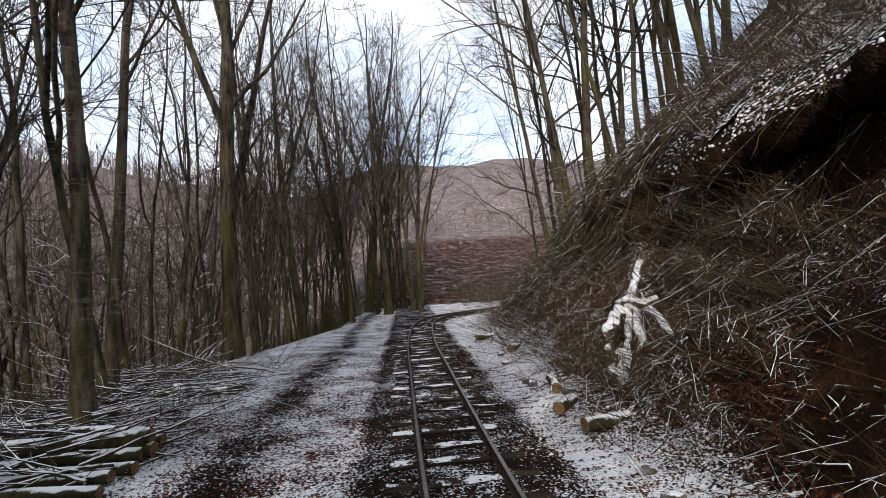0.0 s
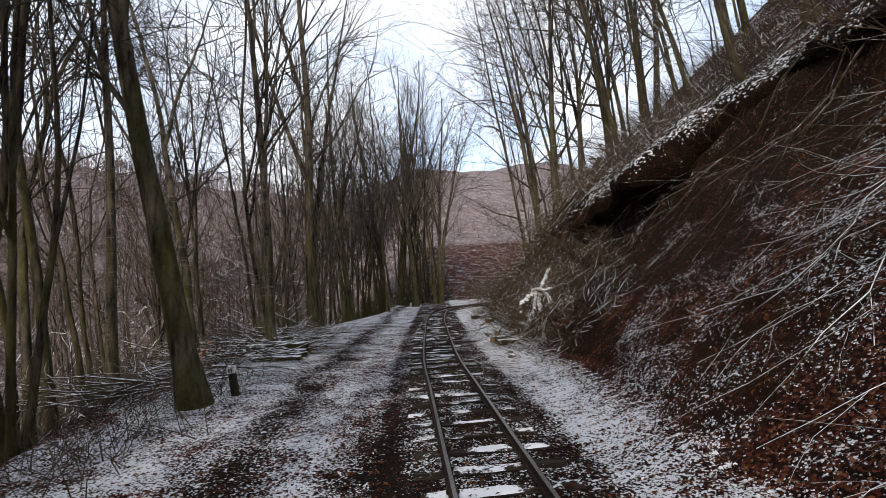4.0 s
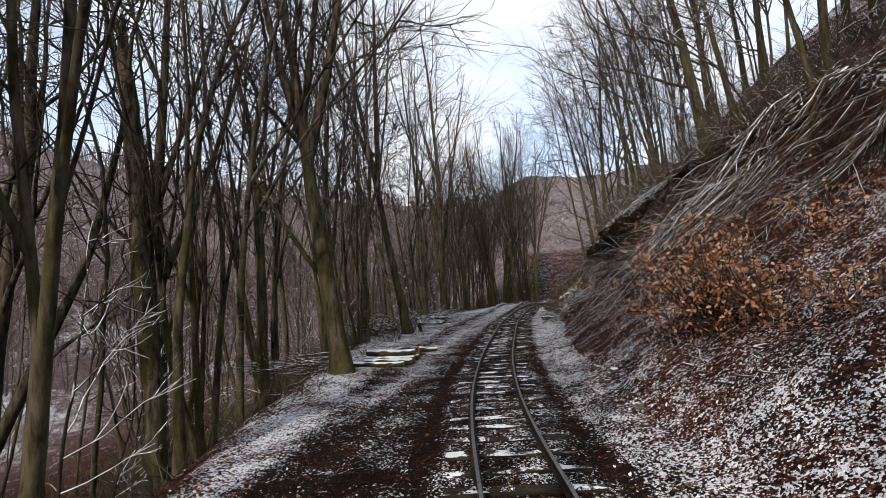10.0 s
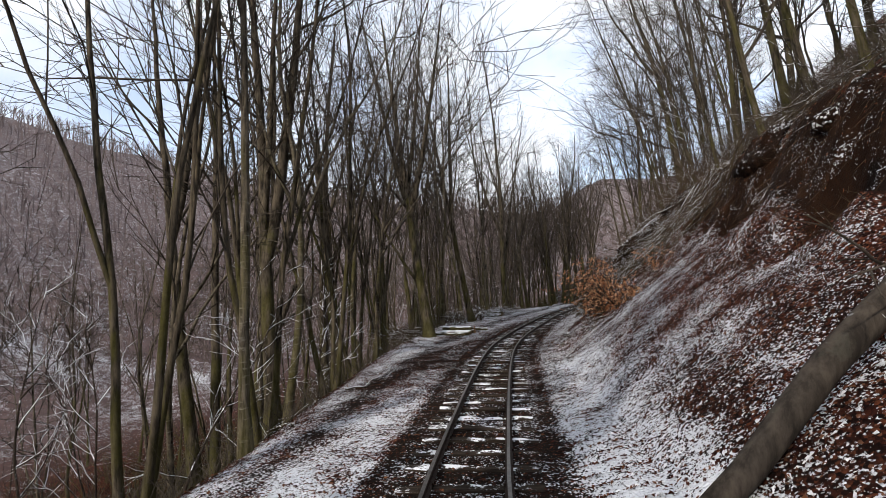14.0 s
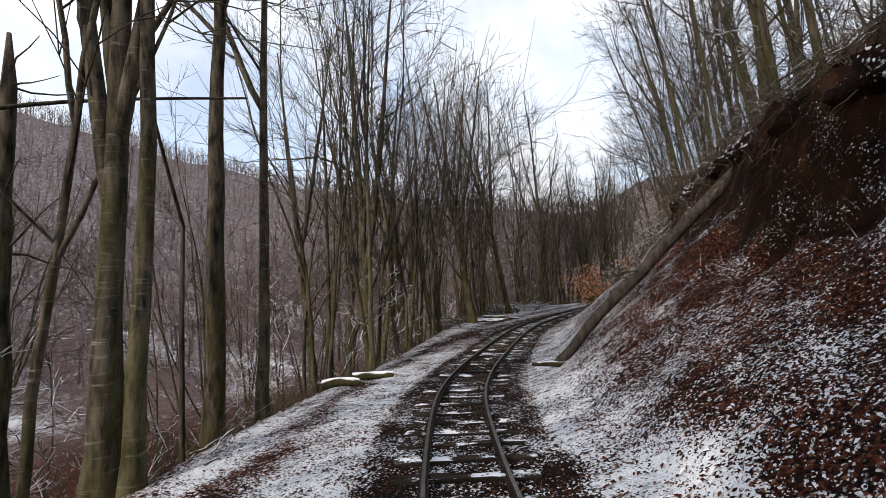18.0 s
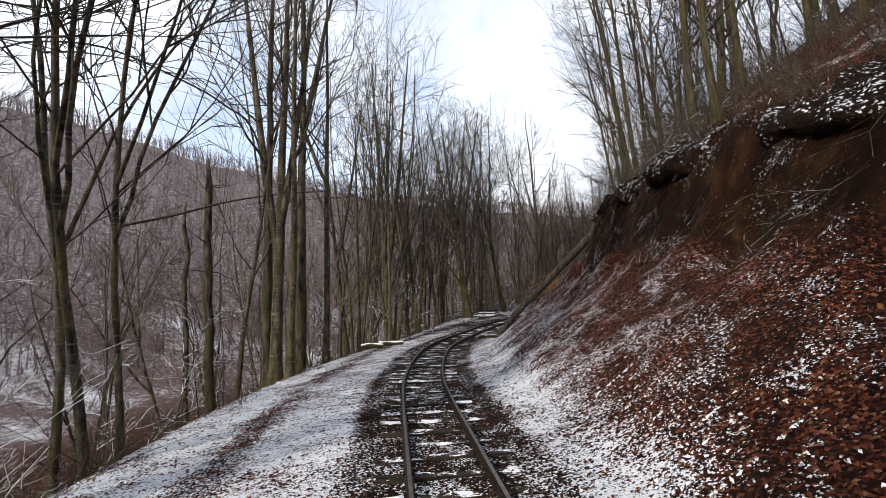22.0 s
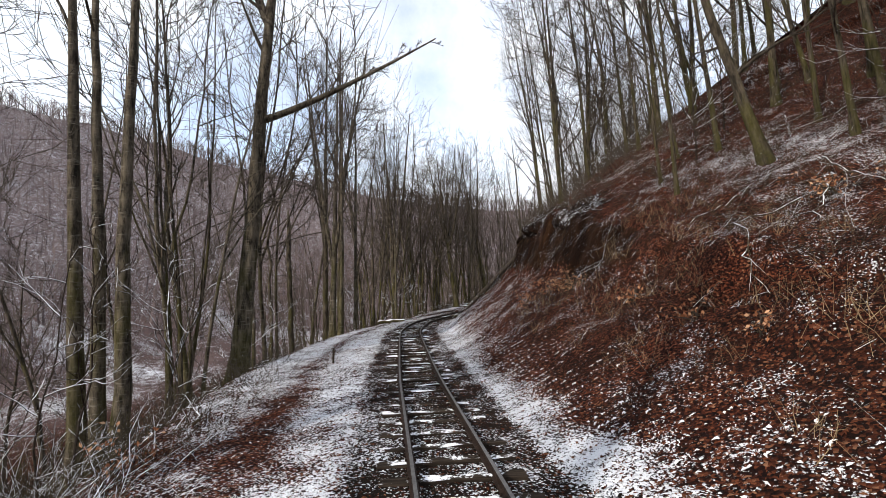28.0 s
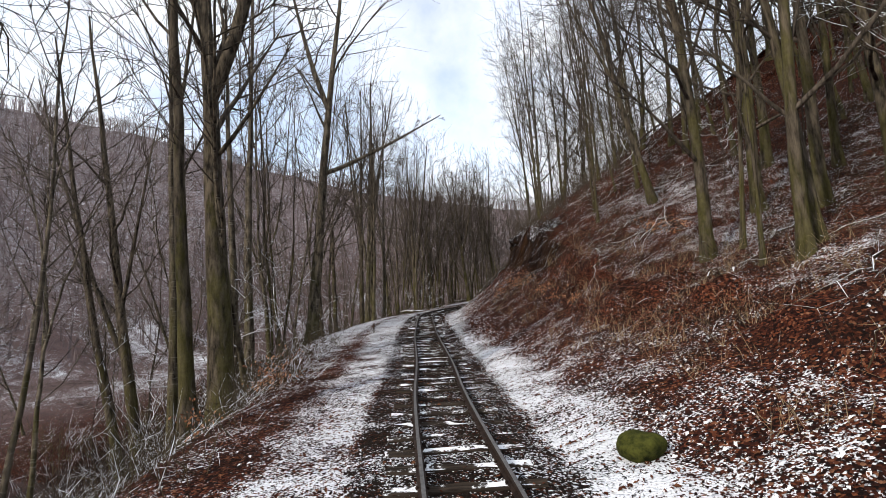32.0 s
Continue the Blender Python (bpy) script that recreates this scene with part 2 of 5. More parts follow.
STAKE_WOOD = simple("fresh_stake_wood", (0.16, 0.075, 0.030), (0.34, 0.17, 0.07), 9.0, stretch=(1, 1, 0.3))
WHITE_PAINT = simple("white_paint", (0.55, 0.55, 0.53), (0.80, 0.80, 0.78), 12.0)
BLACK_PAINT = simple("black_paint", (0.015, 0.015, 0.015), (0.04, 0.04, 0.04), 12.0)
# far trees carry the valley's haze as a lightened base colour
HAZY_WOOD = simple("hazy_far_wood", (0.11, 0.087, 0.087), (0.21, 0.170, 0.168), 0.25, bump=0.0)


def leaf_material(name, a, b, c):
    m = Nodes(name)
    col = m.ramp(m.island, (0.0, a), (0.5, b), (1.0, c))
    m.bump(m.noise(60, 3), 0.3, 0.004)
    return m.done(col, 0.75)


LEAF_DARK = leaf_material("fallen_leaves", (0.020, 0.007, 0.0045), (0.070, 0.021, 0.011), (0.17, 0.075, 0.036))
LEAF_COPPER = leaf_material("withered_beech_leaves", (0.16, 0.060, 0.030), (0.36, 0.160, 0.080), (0.60, 0.37, 0.22))
LEAF_SNOW = leaf_material("snowed_leaves", (0.62, 0.63, 0.66), (0.74, 0.75, 0.79), (0.84, 0.85, 0.88))
WATER = Nodes("still_stream_water")
WATER.bump(WATER.noise(3.0, 3), 0.15, 0.02)
WATER = WATER.done((0.015, 0.017, 0.015), 0.06)
WATER.node_tree.nodes["Principled BSDF"].inputs["Specular IOR Level"].default_value = 0.5


# ---- mesh helpers ----
class Tubes:
    """Tapered round branches, gathered into one mesh."""

    def __init__(self):
        self.v, self.f, self.n = [], [], 0

    def add(self, pts, radii, sides, cap=False):
        p = np.asarray(pts, float)
        r = np.asarray(radii, float)
        t = np.gradient(p, axis=0)
        t /= np.linalg.norm(t, axis=1)[:, None] + 1e-9
        ref = np.array([1.0, 0, 0]) if abs(t[:, 0]).mean() < 0.7 else np.array([0, 1.0, 0])
        u = np.cross(t, ref)
        u /= np.linalg.norm(u, axis=1)[:, None] + 1e-9
        w = np.cross(t, u)
        a = np.linspace(0, 2 * np.pi, sides, endpoint=False)
        ring = p[:, None] + r[:, None, None] * (np.cos(a)[None, :, None] * u[:, None] + np.sin(a)[None, :, None] * w[:, None])
        self.v.append(ring.reshape(-1, 3))
        i = np.arange(len(p) - 1)[:, None] * sides
        j = np.arange(sides)[None]
        k = (j + 1) % sides
        q = np.stack([i + j, i + k, i + sides + k, i + sides + j], 2).reshape(-1, 4) + self.n
        self.f.extend(q[:, ::-1].tolist())
        if cap:
            self.f.append([self.n + x for x in range(sides)])
            self.f.append([self.n + (len(p) - 1) * sides + x for x in range(sides)][::-1])
        self.n += len(p) * sides

    def mesh(self, name, mat, smooth=True):
        me = bpy.data.meshes.new(name)
        me.from_pydata(np.vstack(self.v).tolist(), [], self.f)
        me.materials.append(mat)
        if smooth:
            me.shade_smooth()
        return me


def part(name, data, mat, parent, label=""):
    """Links a bmesh or a mesh as one mesh object under a thing or a part."""
    if isinstance(data, bmesh.types.BMesh):
        me = bpy.data.meshes.new(name)
        data.to_mesh(me)
        data.free()
        me.materials.append(mat)
        data = me
    ob = new(name, data)
    ob.parent = parent
    if label:
        ob["label"] = label
    return ob


def thing(name, m, label, category, group=""):
    """An Empty at a thing's base."""
    ob = new(name)
    ob.empty_display_size = 0.2
    ob.matrix_world = m
    return tagged(ob, label, category, group)


def straws(name, mat, a, b, r0, r1):
    """Many straight thin stems as one mesh, each from a to b."""
    n = len(a)
    d = b - a
    d /= np.linalg.norm(d, axis=1)[:, None] + 1e-9
    u = np.cross(d, np.where(np.abs(d[:, 2:3]) < 0.8, [[0.0, 0.0, 1.0]], [[1.0, 0.0, 0.0]]))
    u /= np.linalg.norm(u, axis=1)[:, None] + 1e-9
    w = np.cross(d, u)
    vs = []
    for p, r in ((a, r0), (b, r1)):
        for k in range(3):
            q = k * 2.0944
            vs.append(p + (math.cos(q) * u + math.sin(q) * w) * np.broadcast_to(r, n)[:, None])
    v = np.stack(vs, 1).reshape(-1, 3)
    i = np.arange(n)[:, None] * 6
    f = np.concatenate([i + np.array([[k, (k + 1) % 3, 3 + (k + 1) % 3, 3 + k]]) for k in range(3)], 0)
    me = bpy.data.meshes.new(name)
    me.from_pydata(v.tolist(), [], f.tolist())
    me.materials.append(mat)
    return me


def wander(start, way, length, n, rng, bend=0.12, rise=0.0):
    """A crooked line from start, which slowly turns upwards."""
    p, d = [np.array(start, float)], np.array(way, float)
    d /= np.linalg.norm(d)
    for _ in range(n):
        d = d + rng.normal(0, bend, 3)
        d[2] += rise
        d /= np.linalg.norm(d)
        p.append(p[-1] + d * length / n)
    return np.array(p)


def turned(d, angle, rng):
    """A direction that leaves d at that angle, to a random side."""
    o = rng.normal(0, 1, 3)
    o -= d * (o @ d)
    o /= np.linalg.norm(o) + 1e-9
    return d * math.cos(angle) + o * math.sin(angle)


def crown_on(axes, rng, boughs=11, twigs=6, fine=3, steep=0.5, fan=0.0, reach=0.26):
    """The boughs and twigs that grow from the stems: each stem is (line, radii, height, share below which it is bare)."""
    crown = Tubes()
    for line, rad, h, low in axes:
        n = len(line) - 1
        count = boughs if n == 16 else max(4, boughs * 2 // 3)
        for b in range(count):
            s = min(0.97, low + (0.97 - low) * (b + rng.uniform(0, 1)) / count)
            i = int(s * n)
            p = line[i] + (line[min(i + 1, n)] - line[i]) * (s * n - i)
            d = line[min(i + 1, n)] - line[max(i - 1, 0)]
            d = turned(d / np.linalg.norm(d), rng.uniform(0.8, 1.7) * steep, rng)
            if fan:
                d = d + np.array([-fan, 0, 0])
            length = h * (reach * (1 - s) + 0.13) * rng.uniform(0.6, 1.3)
            if s < 0.3 and rng.rand() < 0.5:
                length *= 0.45
            bl = wander(p, d, length, 6, rng, 0.13, 0.07 if not fan else 0.025)
            r0 = max(0.017, rad[i] * 0.42)
            crown.add(bl, r0 * (1 - 0.80 * np.linspace(0, 1, 7)), 5 if r0 > 0.03 else 3)
            for c in range(twigs):
                j = rng.uniform(0.2, 1.0) * 5.9
                k = int(j)
                q = bl[k] + (bl[min(k + 1, 6)] - bl[k]) * (j - k)
                dd = bl[min(k + 1, 6)] - bl[max(k - 1, 0)]
                dd = turned(dd / (np.linalg.norm(dd) + 1e-9), rng.uniform(0.35, 0.8), rng)
                ll = length * rng.uniform(0.3, 0.6)
                tl = wander(q, dd, ll, 3, rng, 0.18, 0.05)
                crown.add(tl, np.linspace(max(0.010, r0 * 0.40), 0.005, 4), 3)
                for e in range(fine):
                    u = rng.randint(1, 4)
                    d3 = turned((tl[u] - tl[u - 1]) / (np.linalg.norm(tl[u] - tl[u - 1]) + 1e-9), rng.uniform(0.35, 0.75), rng)
                    crown.add([tl[u], tl[u] + d3 * ll * rng.uniform(0.35, 0.75)], (0.0075, 0.0035), 3)
    return crown


def grow_tree(seed, height, radius, stems=1, forks=0, split=0.3, first=0.3, boughs=11, twigs=6, fine=3, steep=0.5, bend=0.05, lean=0.0, fan=0.0, reach=0.26):
    """Trunk and crown meshes of a bare tree. forks: stems that part from the trunk round the height share split; lean, fan: tilt and longer boughs towards -x."""
    rng = np.random.RandomState(seed)
    axes, stem_tubes = [], []
    for k in range(stems):
        a = k * 6.28 / stems + rng.uniform(-0.5, 0.5) if stems > 1 else 0
        off = radius * (1.1 if stems > 1 else 0)
        out = rng.uniform(0.06, 0.2) * (stems > 1)
        h = height * rng.uniform(0.85, 1.05)
        line = wander((off * math.cos(a), off * math.sin(a), -0.35), (math.cos(a) * out - lean, math.sin(a) * out, 1), h, 16, rng, bend * 0.8, 0.015 + 0.25 * bend + lean * 0.05)
        rr = radius * (0.72 if stems > 2 else 0.85 if stems > 1 else 1) * rng.uniform(0.8, 1.1)
        share = np.linspace(0, 1, 17)
        rad = rr * (1 - 0.9 * share ** 0.8) + 0.004
        rad[0] *= 1.6
        rad[1] *= 1.05
        stem_tubes.append(Tubes())
        stem_tubes[-1].add(line, rad, 10)
        axes.append((line, rad, h, first))
        for q in range(forks):
            i = int(np.clip(16 * (split + 0.11 * q) * rng.uniform(0.85, 1.15), 2, 12))
            d = line[i + 1] - line[i]
            d = turned(d / np.linalg.norm(d), rng.uniform(0.2, 0.5), rng)
            l2 = wander(line[i], d, h * (1 - i / 16) * rng.uniform(0.75, 1.0), 12, rng, bend * 1.2, 0.05)
            r2 = rad[i] * rng.uniform(0.6, 0.8) * (1 - 0.92 * np.linspace(0, 1, 13) ** 0.8) + 0.004
            stem_tubes.append(Tubes())
            stem_tubes[-1].add(l2, r2, 8)
            axes.append((l2, r2, h * (1 - i / 16), 0.15))
    return stem_tubes, crown_on(axes, rng, boughs, twigs, fine, steep, fan, reach)


# ---- the line of the railway and the lie of the land ----
def spline(pts, step):
    """Points at even steps along a smooth line through pts."""
    p = np.array(pts, float)
    p = np.vstack([2 * p[0] - p[1], p, 2 * p[-1] - p[-2]])
    out = []
    for i in range(1, len(p) - 2):
        n = 40
        t = np.linspace(0, 1, n, endpoint=False)[:, None]
        a, b, c, d = p[i - 1], p[i], p[i + 1], p[i + 2]
        out.append(0.5 * (2 * b + (c - a) * t + (2 * a - 5 * b + 4 * c - d) * t ** 2 + (3 * b - a - 3 * c + d) * t ** 3))
    out.append(p[-2][None])
    q = np.vstack(out)
    s = np.concatenate([[0], np.cumsum(np.linalg.norm(np.diff(q, axis=0), axis=1))])
    e = np.arange(0, s[-1], step)
    return np.stack([np.interp(e, s, q[:, k]) for k in range(q.shape[1])], 1)


BENCH = [(-1.5, 60), (-1.45, 45), (-1.3, 30), (-1.15, 20), (-1.05, 14), (-0.95, 9), (-0.78, 3.5), (-0.52, 0), (-0.2, -4), (0.13, -7.5), (0.55, -10.7), (0.97, -13),
         (1.48, -15.2), (2.1, -17.6), (2.95, -20.7), (3.75, -23.4), (4.65, -25.7), (6.05, -28.3), (7.28, -30.25), (8.3, -31.65), (9.46, -33.15), (11.5, -35.75), (13.88, -38.75),
         (17.4, -43.0), (19.55, -45.7), (21.85, -48.4), (24.2, -51.1), (29, -56.8), (35, -64), (42, -72.5)]
RAILWAY = [(20.0, 27.0), (14.0, 26.6), (8.0, 26.0), (4.0, 25.2), (1.5, 23.8), (-0.1, 22.0), (-0.85, 19.0), (-1.05, 14)] + BENCH[5:]
LINE = spline(BENCH, 0.25)
TAN = np.gradient(LINE, axis=0)
TAN /= np.linalg.norm(TAN, axis=1)[:, None]
# the way ahead is from the last point to the first; right of it is positive
RIGHT = np.stack([-TAN[:, 1], TAN[:, 0]], 1)


EDGE_OUT = 0.45


def smooth01(a, b, x):
    t = np.clip((x - a) / (b - a), 0, 1)
    return t * t * (3 - 2 * t)


def wobble(x, y, seed=0):
    """Smooth rolling noise from a few sines, about -1 to 1."""
    r = np.random.RandomState(seed)
    z = 0
    for k in range(5):
        a, w, p = r.uniform(0, 6.28), 1.0 * 1.7 ** k, r.uniform(0, 6.28)
        z = z + np.sin((x * np.cos(a) + y * np.sin(a)) * w + p + 1.3 * np.sin((y * np.cos(a) - x * np.sin(a)) * w * 0.7 + p)) / 1.35 ** k
    return z / 2.6


# by the line's y: shelf edge on the valley side, foot of the bank, scarp base (d, z), scarp lip (d, z), slope above
SECTION = np.array([
    (60.0, -2.6, 24.0, 27.0, 1.8, 27.6, 2.6, 0.70),
    (24.8, -2.6, 23.0, 26.0, 1.8, 26.6, 2.6, 0.70),
    (23.0, -2.6, 7.5, 10.2, 1.9, 10.8, 2.8, 0.75),
    (20.5, -2.7, 3.2, 6.0, 2.0, 6.6, 3.0, 0.80),
    (14.0, -4.4, 2.3, 4.4, 2.0, 4.9, 3.3, 0.98),
    (9.0, -6.2, 2.3, 4.5, 2.1, 5.1, 3.8, 0.98),
    (5.0, -6.6, 2.4, 4.9, 2.3, 5.7, 4.5, 0.82),
    (0.0, -5.2, 2.4, 6.2, 3.7, 7.3, 5.9, 0.75),
    (-3.0, -4.6, 2.1, 6.3, 3.9, 7.3, 5.8, 0.70),
    (-8.0, -3.7, 2.0, 6.7, 4.0, 7.7, 5.5, 0.70),
    (-12.0, -3.3, 1.8, 6.2, 3.5, 7.2, 5.0, 0.70),
    (-16.0, -2.8, 1.7, 5.5, 3.1, 6.4, 4.7, 0.72),
    (-21.0, -2.6, 1.8, 5.0, 3.0, 5.9, 4.6, 0.80),
    (-25.0, -2.8, 1.7, 4.9, 2.7, 5.6, 4.4, 0.80),
    (-29.0, -3.2, 1.6, 4.9, 2.6, 5.6, 4.6, 0.72),
    (-33.0, -3.6, 1.5, 5.0, 2.6, 5.7, 4.4, 0.58),
    (-36.0, -3.9, 1.5, 4.9, 2.2, 5.8, 3.5, 0.55),
    (-39.0, -3.6, 1.6, 4.7, 1.8, 5.5, 2.5, 0.52),
    (-43.0, -2.8, 1.9, 4.6, 1.4, 5.3, 1.65, 0.45),
    (-60.0, -2.6, 1.9, 4.6, 1.3, 5.3, 1.5, 0.42)])


def section(y):
    k = SECTION[::-1]
    return [np.interp(y, k[:, 0], k[:, j]) for j in range(1, 8)]


def lie(x, y, v, d):
    """Height of the land at x, y, where the line's nearest point has the y v and the sideways distance is d."""
    edge, foot, d1, z1, d2, z2, up = section(v)
    n = wobble(x * 0.55, y * 0.55, 3)
    fine = wobble(x * 2.3, y * 2.3, 5)
    coarse = wobble(x * 0.12, y * 0.12, 9)
    # track bed and shelf
    side = np.interp(v, [-22.0, -9.0], [-0.22, 0.10])
    z = np.where(np.abs(d) < 1.0, -0.084 + 0.016 * fine, -0.10 + side * smooth01(1.0, 4.0, -d))
    z = z + np.where(np.abs(d) < 0.95, 0, 0.025 * fine)
    # the bank on the hill side
    bank = np.where(d < d1, 0.08 + (z1 - 0.08) * np.clip((d - foot) / (d1 - foot), 0, 1) ** 1.05,
                    np.where(d < d2, z1 + (z2 - z1) * smooth01(0, 1, (d - d1) / (d2 - d1)) ** 0.8,
                             z2 + up * (d - d2) * (1 - 0.006 * np.clip(d - d2, 0, 60))))
    wave = smooth01(0.2, 2.0, d - foot)
    scar = smooth01(-1.3, -0.2, d - d1) * smooth01(0.5, 0.0, d - d2)
    ragged = 0.40 * wobble(x * 1.25, y * 1.25, 31) + 0.20 * wobble(x * 3.1, y * 3.1, 33)
    z = np.where(d > foot, np.maximum(z, bank + wave * (0.15 * n + 0.07 * fine + ragged * scar)), z + 0.18 * smooth01(-0.9, 0.0, d - foot) * (d > 0))
    # the fall to the valley, its floor, and the hill across
    out = np.clip(edge - EDGE_OUT - d, 0, None)
    fall = -0.10 + side - 0.74 * (np.sqrt(out * out + 0.16) - 0.4) + 0.16 * n * smooth01(0.3, 2, out)
    floor = -9.0 - 0.5 * coarse
    fall = np.maximum(fall, floor) if np.ndim(fall) == 0 else np.where(fall > floor, fall, floor)
    z = np.where(out > 0, np.minimum(z, fall), z)
    cx, cy = x - 5.0, y + 25.0
    r, az = np.hypot(cx, cy), np.degrees(np.arctan2(-cx, cy))
    top = np.interp(az, [-40, -12, 0, 20, 45, 58, 75, 100, 150], [34, 31, 31, 38, 49.5, 58.5, 70, 75, 64])
    hill = -9.0 + (top + 9.0) * smooth01(48, 215, r) + 1.2 * coarse
    z = np.where((d < -25) | (az > -14) & (r > 85), np.maximum(z, hill), z)
    # the wood closes in beyond the bend
    z = z + np.clip(v - 34.0, 0, 60) * 0.22 * smooth01(-30, -6, d)
    return z


def nearest(x, y):
    """The line's y and the sideways distance for one place."""
    k = int(np.argmin((LINE[:, 0] - x) ** 2 + (LINE[:, 1] - y) ** 2))
    return LINE[k, 1], float((x - LINE[k, 0]) * RIGHT[k, 0] + (y - LINE[k, 1]) * RIGHT[k, 1])


def ground_z(x, y):
    v, d = nearest(x, y)
    return float(lie(np.float64(x), np.float64(y), v, d))


def at(v, d):
    """The place at the line's y v and the sideways distance d."""
    k = int(np.argmin(abs(LINE[:, 1] - v)))
    return LINE[k, 0] + RIGHT[k, 0] * d, LINE[k, 1] + RIGHT[k, 1] * d


# ---- the ground, one sheet ----
def ground_sheet():
    ext = lambda p, t, ds: [p + t * k for k in ds]
    far = [280, 220, 170, 130, 100, 75, 55, 40, 28, 18, 10, 5, 2]
    pts = ext(LINE[0], -TAN[0], far) + list(LINE) + ext(LINE[-1], TAN[-1], far[::-1])
    rts = [RIGHT[0]] * len(far) + list(RIGHT) + [RIGHT[-1]] * len(far)
    vs = [LINE[0, 1] + k for k in far] + list(LINE[:, 1]) + [LINE[-1, 1] - k for k in far[::-1]]
    ds = [-320, -270, -230, -200, -175, -152, -132, -115, -100, -87, -76, -66, -57, -50, -44, -39, -35, -31.5, -28.5, -26, -24, -22, -20.3, -18.7, -17.2, -15.8, -14.5, -13.3, -12.2, -11.2, -10.3]
    ds += list(np.arange(-9.6, 10.01, 0.2)) + [10.3, 10.7, 11.2, 11.8, 12.5, 13.3, 14.3, 15.5, 17, 19, 21.5, 24.5, 28, 32, 37, 43]
    pts, rts, vs, ds = np.array(pts), np.array(rts), np.array(vs), np.array(ds)
    V, D = np.meshgrid(vs, ds, indexing="ij")
    X = pts[:, 0][:, None] + rts[:, 0][:, None] * ds[None]
    Y = pts[:, 1][:, None] + rts[:, 1][:, None] * ds[None]
    Z = lie(X, Y, V, D)
    n, m = X.shape
    me = bpy.data.meshes.new("ground")
    i = np.arange(n * m).reshape(n, m)
    quads = np.stack([i[:-1, :-1], i[1:, :-1], i[1:, 1:], i[:-1, 1:]], 2).reshape(-1, 4)
    me.from_pydata(np.stack([X, Y, Z], 2).reshape(-1, 3).tolist(), [], quads.tolist())
    me.shade_smooth()
    me.materials.append(GROUND)
    edge, foot, d1, z1, d2, z2, up = section(V)
    n1, n2 = wobble(X * 0.7, Y * 0.7, 21), wobble(X * 0.25, Y * 0.25, 22)
    left = np.interp(V, [-50, -40, -34, -24, -16, -8, 4, 20], [0.52, 0.56, 0.70, 0.62, 0.52, 0.56, 0.56, 0.64])
    rut = np.exp(-((D + 2.55 + 0.18 * n2) / 0.34) ** 2)
    snow = np.where(D < 0, left, 0.68)
    snow = np.where(np.abs(D) < 1.15, 0.25 + 0.12 * n1, snow)
    snow = np.where(D < -1.1, snow - 0.34 * rut, snow)
    snow = np.where((V < -36) & (D < -2.0), snow - 0.34 * smooth01(-2.0, -3.2, D) * smooth01(-36, -42, V), snow)
    snow = np.where(D < -4.6, snow - 0.42 * smooth01(-4.6, -6.4, D) * smooth01(-30, -20, D) * smooth01(-20, -15, V) * smooth01(20, 14, V), snow)
    bank = np.interp(V, [-50, -46, -40, -34, -28, -22, -16, -12, -8, 0, 6, 12], [0.22, 0.23, 0.06, 0.21, 0.34, 0.36, 0.40, 0.27, 0.24, 0.17, 0.16, 0.20])
    slide = np.exp(-((V - 2.4 - 0.9 * (D - 3.0)) / 1.5) ** 2) * (D > foot + 0.1) * (D < d2)
    near = np.maximum(0.75 * smooth01(-17, -14, V) * smooth01(10, 7, V), np.interp(V, [-48, -43, -38, -34], [0.35, 0.45, 0.7, 0.0]))
    snow = np.where(D > foot - 0.8 * near, 0.66 + (bank - 0.66) * smooth01(0, 0.8, D - foot + 0.8 * near), snow)
    snow = np.where(D > d1 - 0.6, bank - (bank - 0.06) * smooth01(-0.6, 0.0, D - d1), snow)
    high = np.clip((D - foot) / (d1 - foot), 0, 1)
    bare = np.interp(V, [-40, -34, -31, -24, -21, -12, -4], [0.35, 0.45, 0.5, 0.55, 0.25, 0.2, 0.15]) * smooth01(0.30, 0.75, high + 0.10 * n1)
    snow = np.where((D > foot) & (D < d2), snow * (1 - bare), snow)
    ledge = smooth01(0.05, 0.5, wobble(X * 0.9, Y * 0.9, 41)) * smooth01(0, 2, V) * smooth01(6, 4, V) * (D > foot + 0.4) * (D < d1 - 0.3) * (1 - slide)
    # shade below the overhanging turf, painted as darker ground with less snow
    hollow_shade = smooth01(-2.0, 0.0, V) * smooth01(8.5, 7.0, V) * smooth01(3.5, 4.1, D) * smooth01(0.1, -0.1, D - d2)
    ledge = ledge * (1 - hollow_shade)
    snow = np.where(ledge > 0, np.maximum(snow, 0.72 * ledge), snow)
    snow = snow * (1 - 0.9 * hollow_shade)
    snow = np.where(D > d2, 0.10 - 0.08 * smooth01(-16, -20, V) * smooth01(2.0, 0.5, D - d2) + 0.16 * smooth01(-4, 2, V) * smooth01(14, 9, V) + 0.26 * smooth01(1.5, 3, V) * smooth01(10, 8, V) * smooth01(4.0, 2.5, D - d2) + 0.24 * n2 + 0.14 * n1 * (V < -20), snow)
    out = edge - EDGE_OUT - D
    snow = np.where(out > -0.2, snow - (snow - 0.10) * smooth01(-0.2, 0.7, out), snow)
    snow = np.where(D < -12, 0.06 + 0.10 * n2, snow)
    snow = np.where((D < -36) & (D > -75), 0.20 + 0.40 * n2, snow)
    snow = np.where(D < -75, 0.20 + 0.06 * n2, snow)
    snow = np.where(V > 34, 0.15, snow)
    earth = np.where(D > foot, smooth01(-0.9, 0.1, D - d1) * smooth01(0.25, -0.1, D - d2) * np.interp(V, [-42, -36, 12, 20], [0.0, 0.75, 0.9, 0.3]), 0)
    earth = np.maximum(earth, 0.95 * slide)
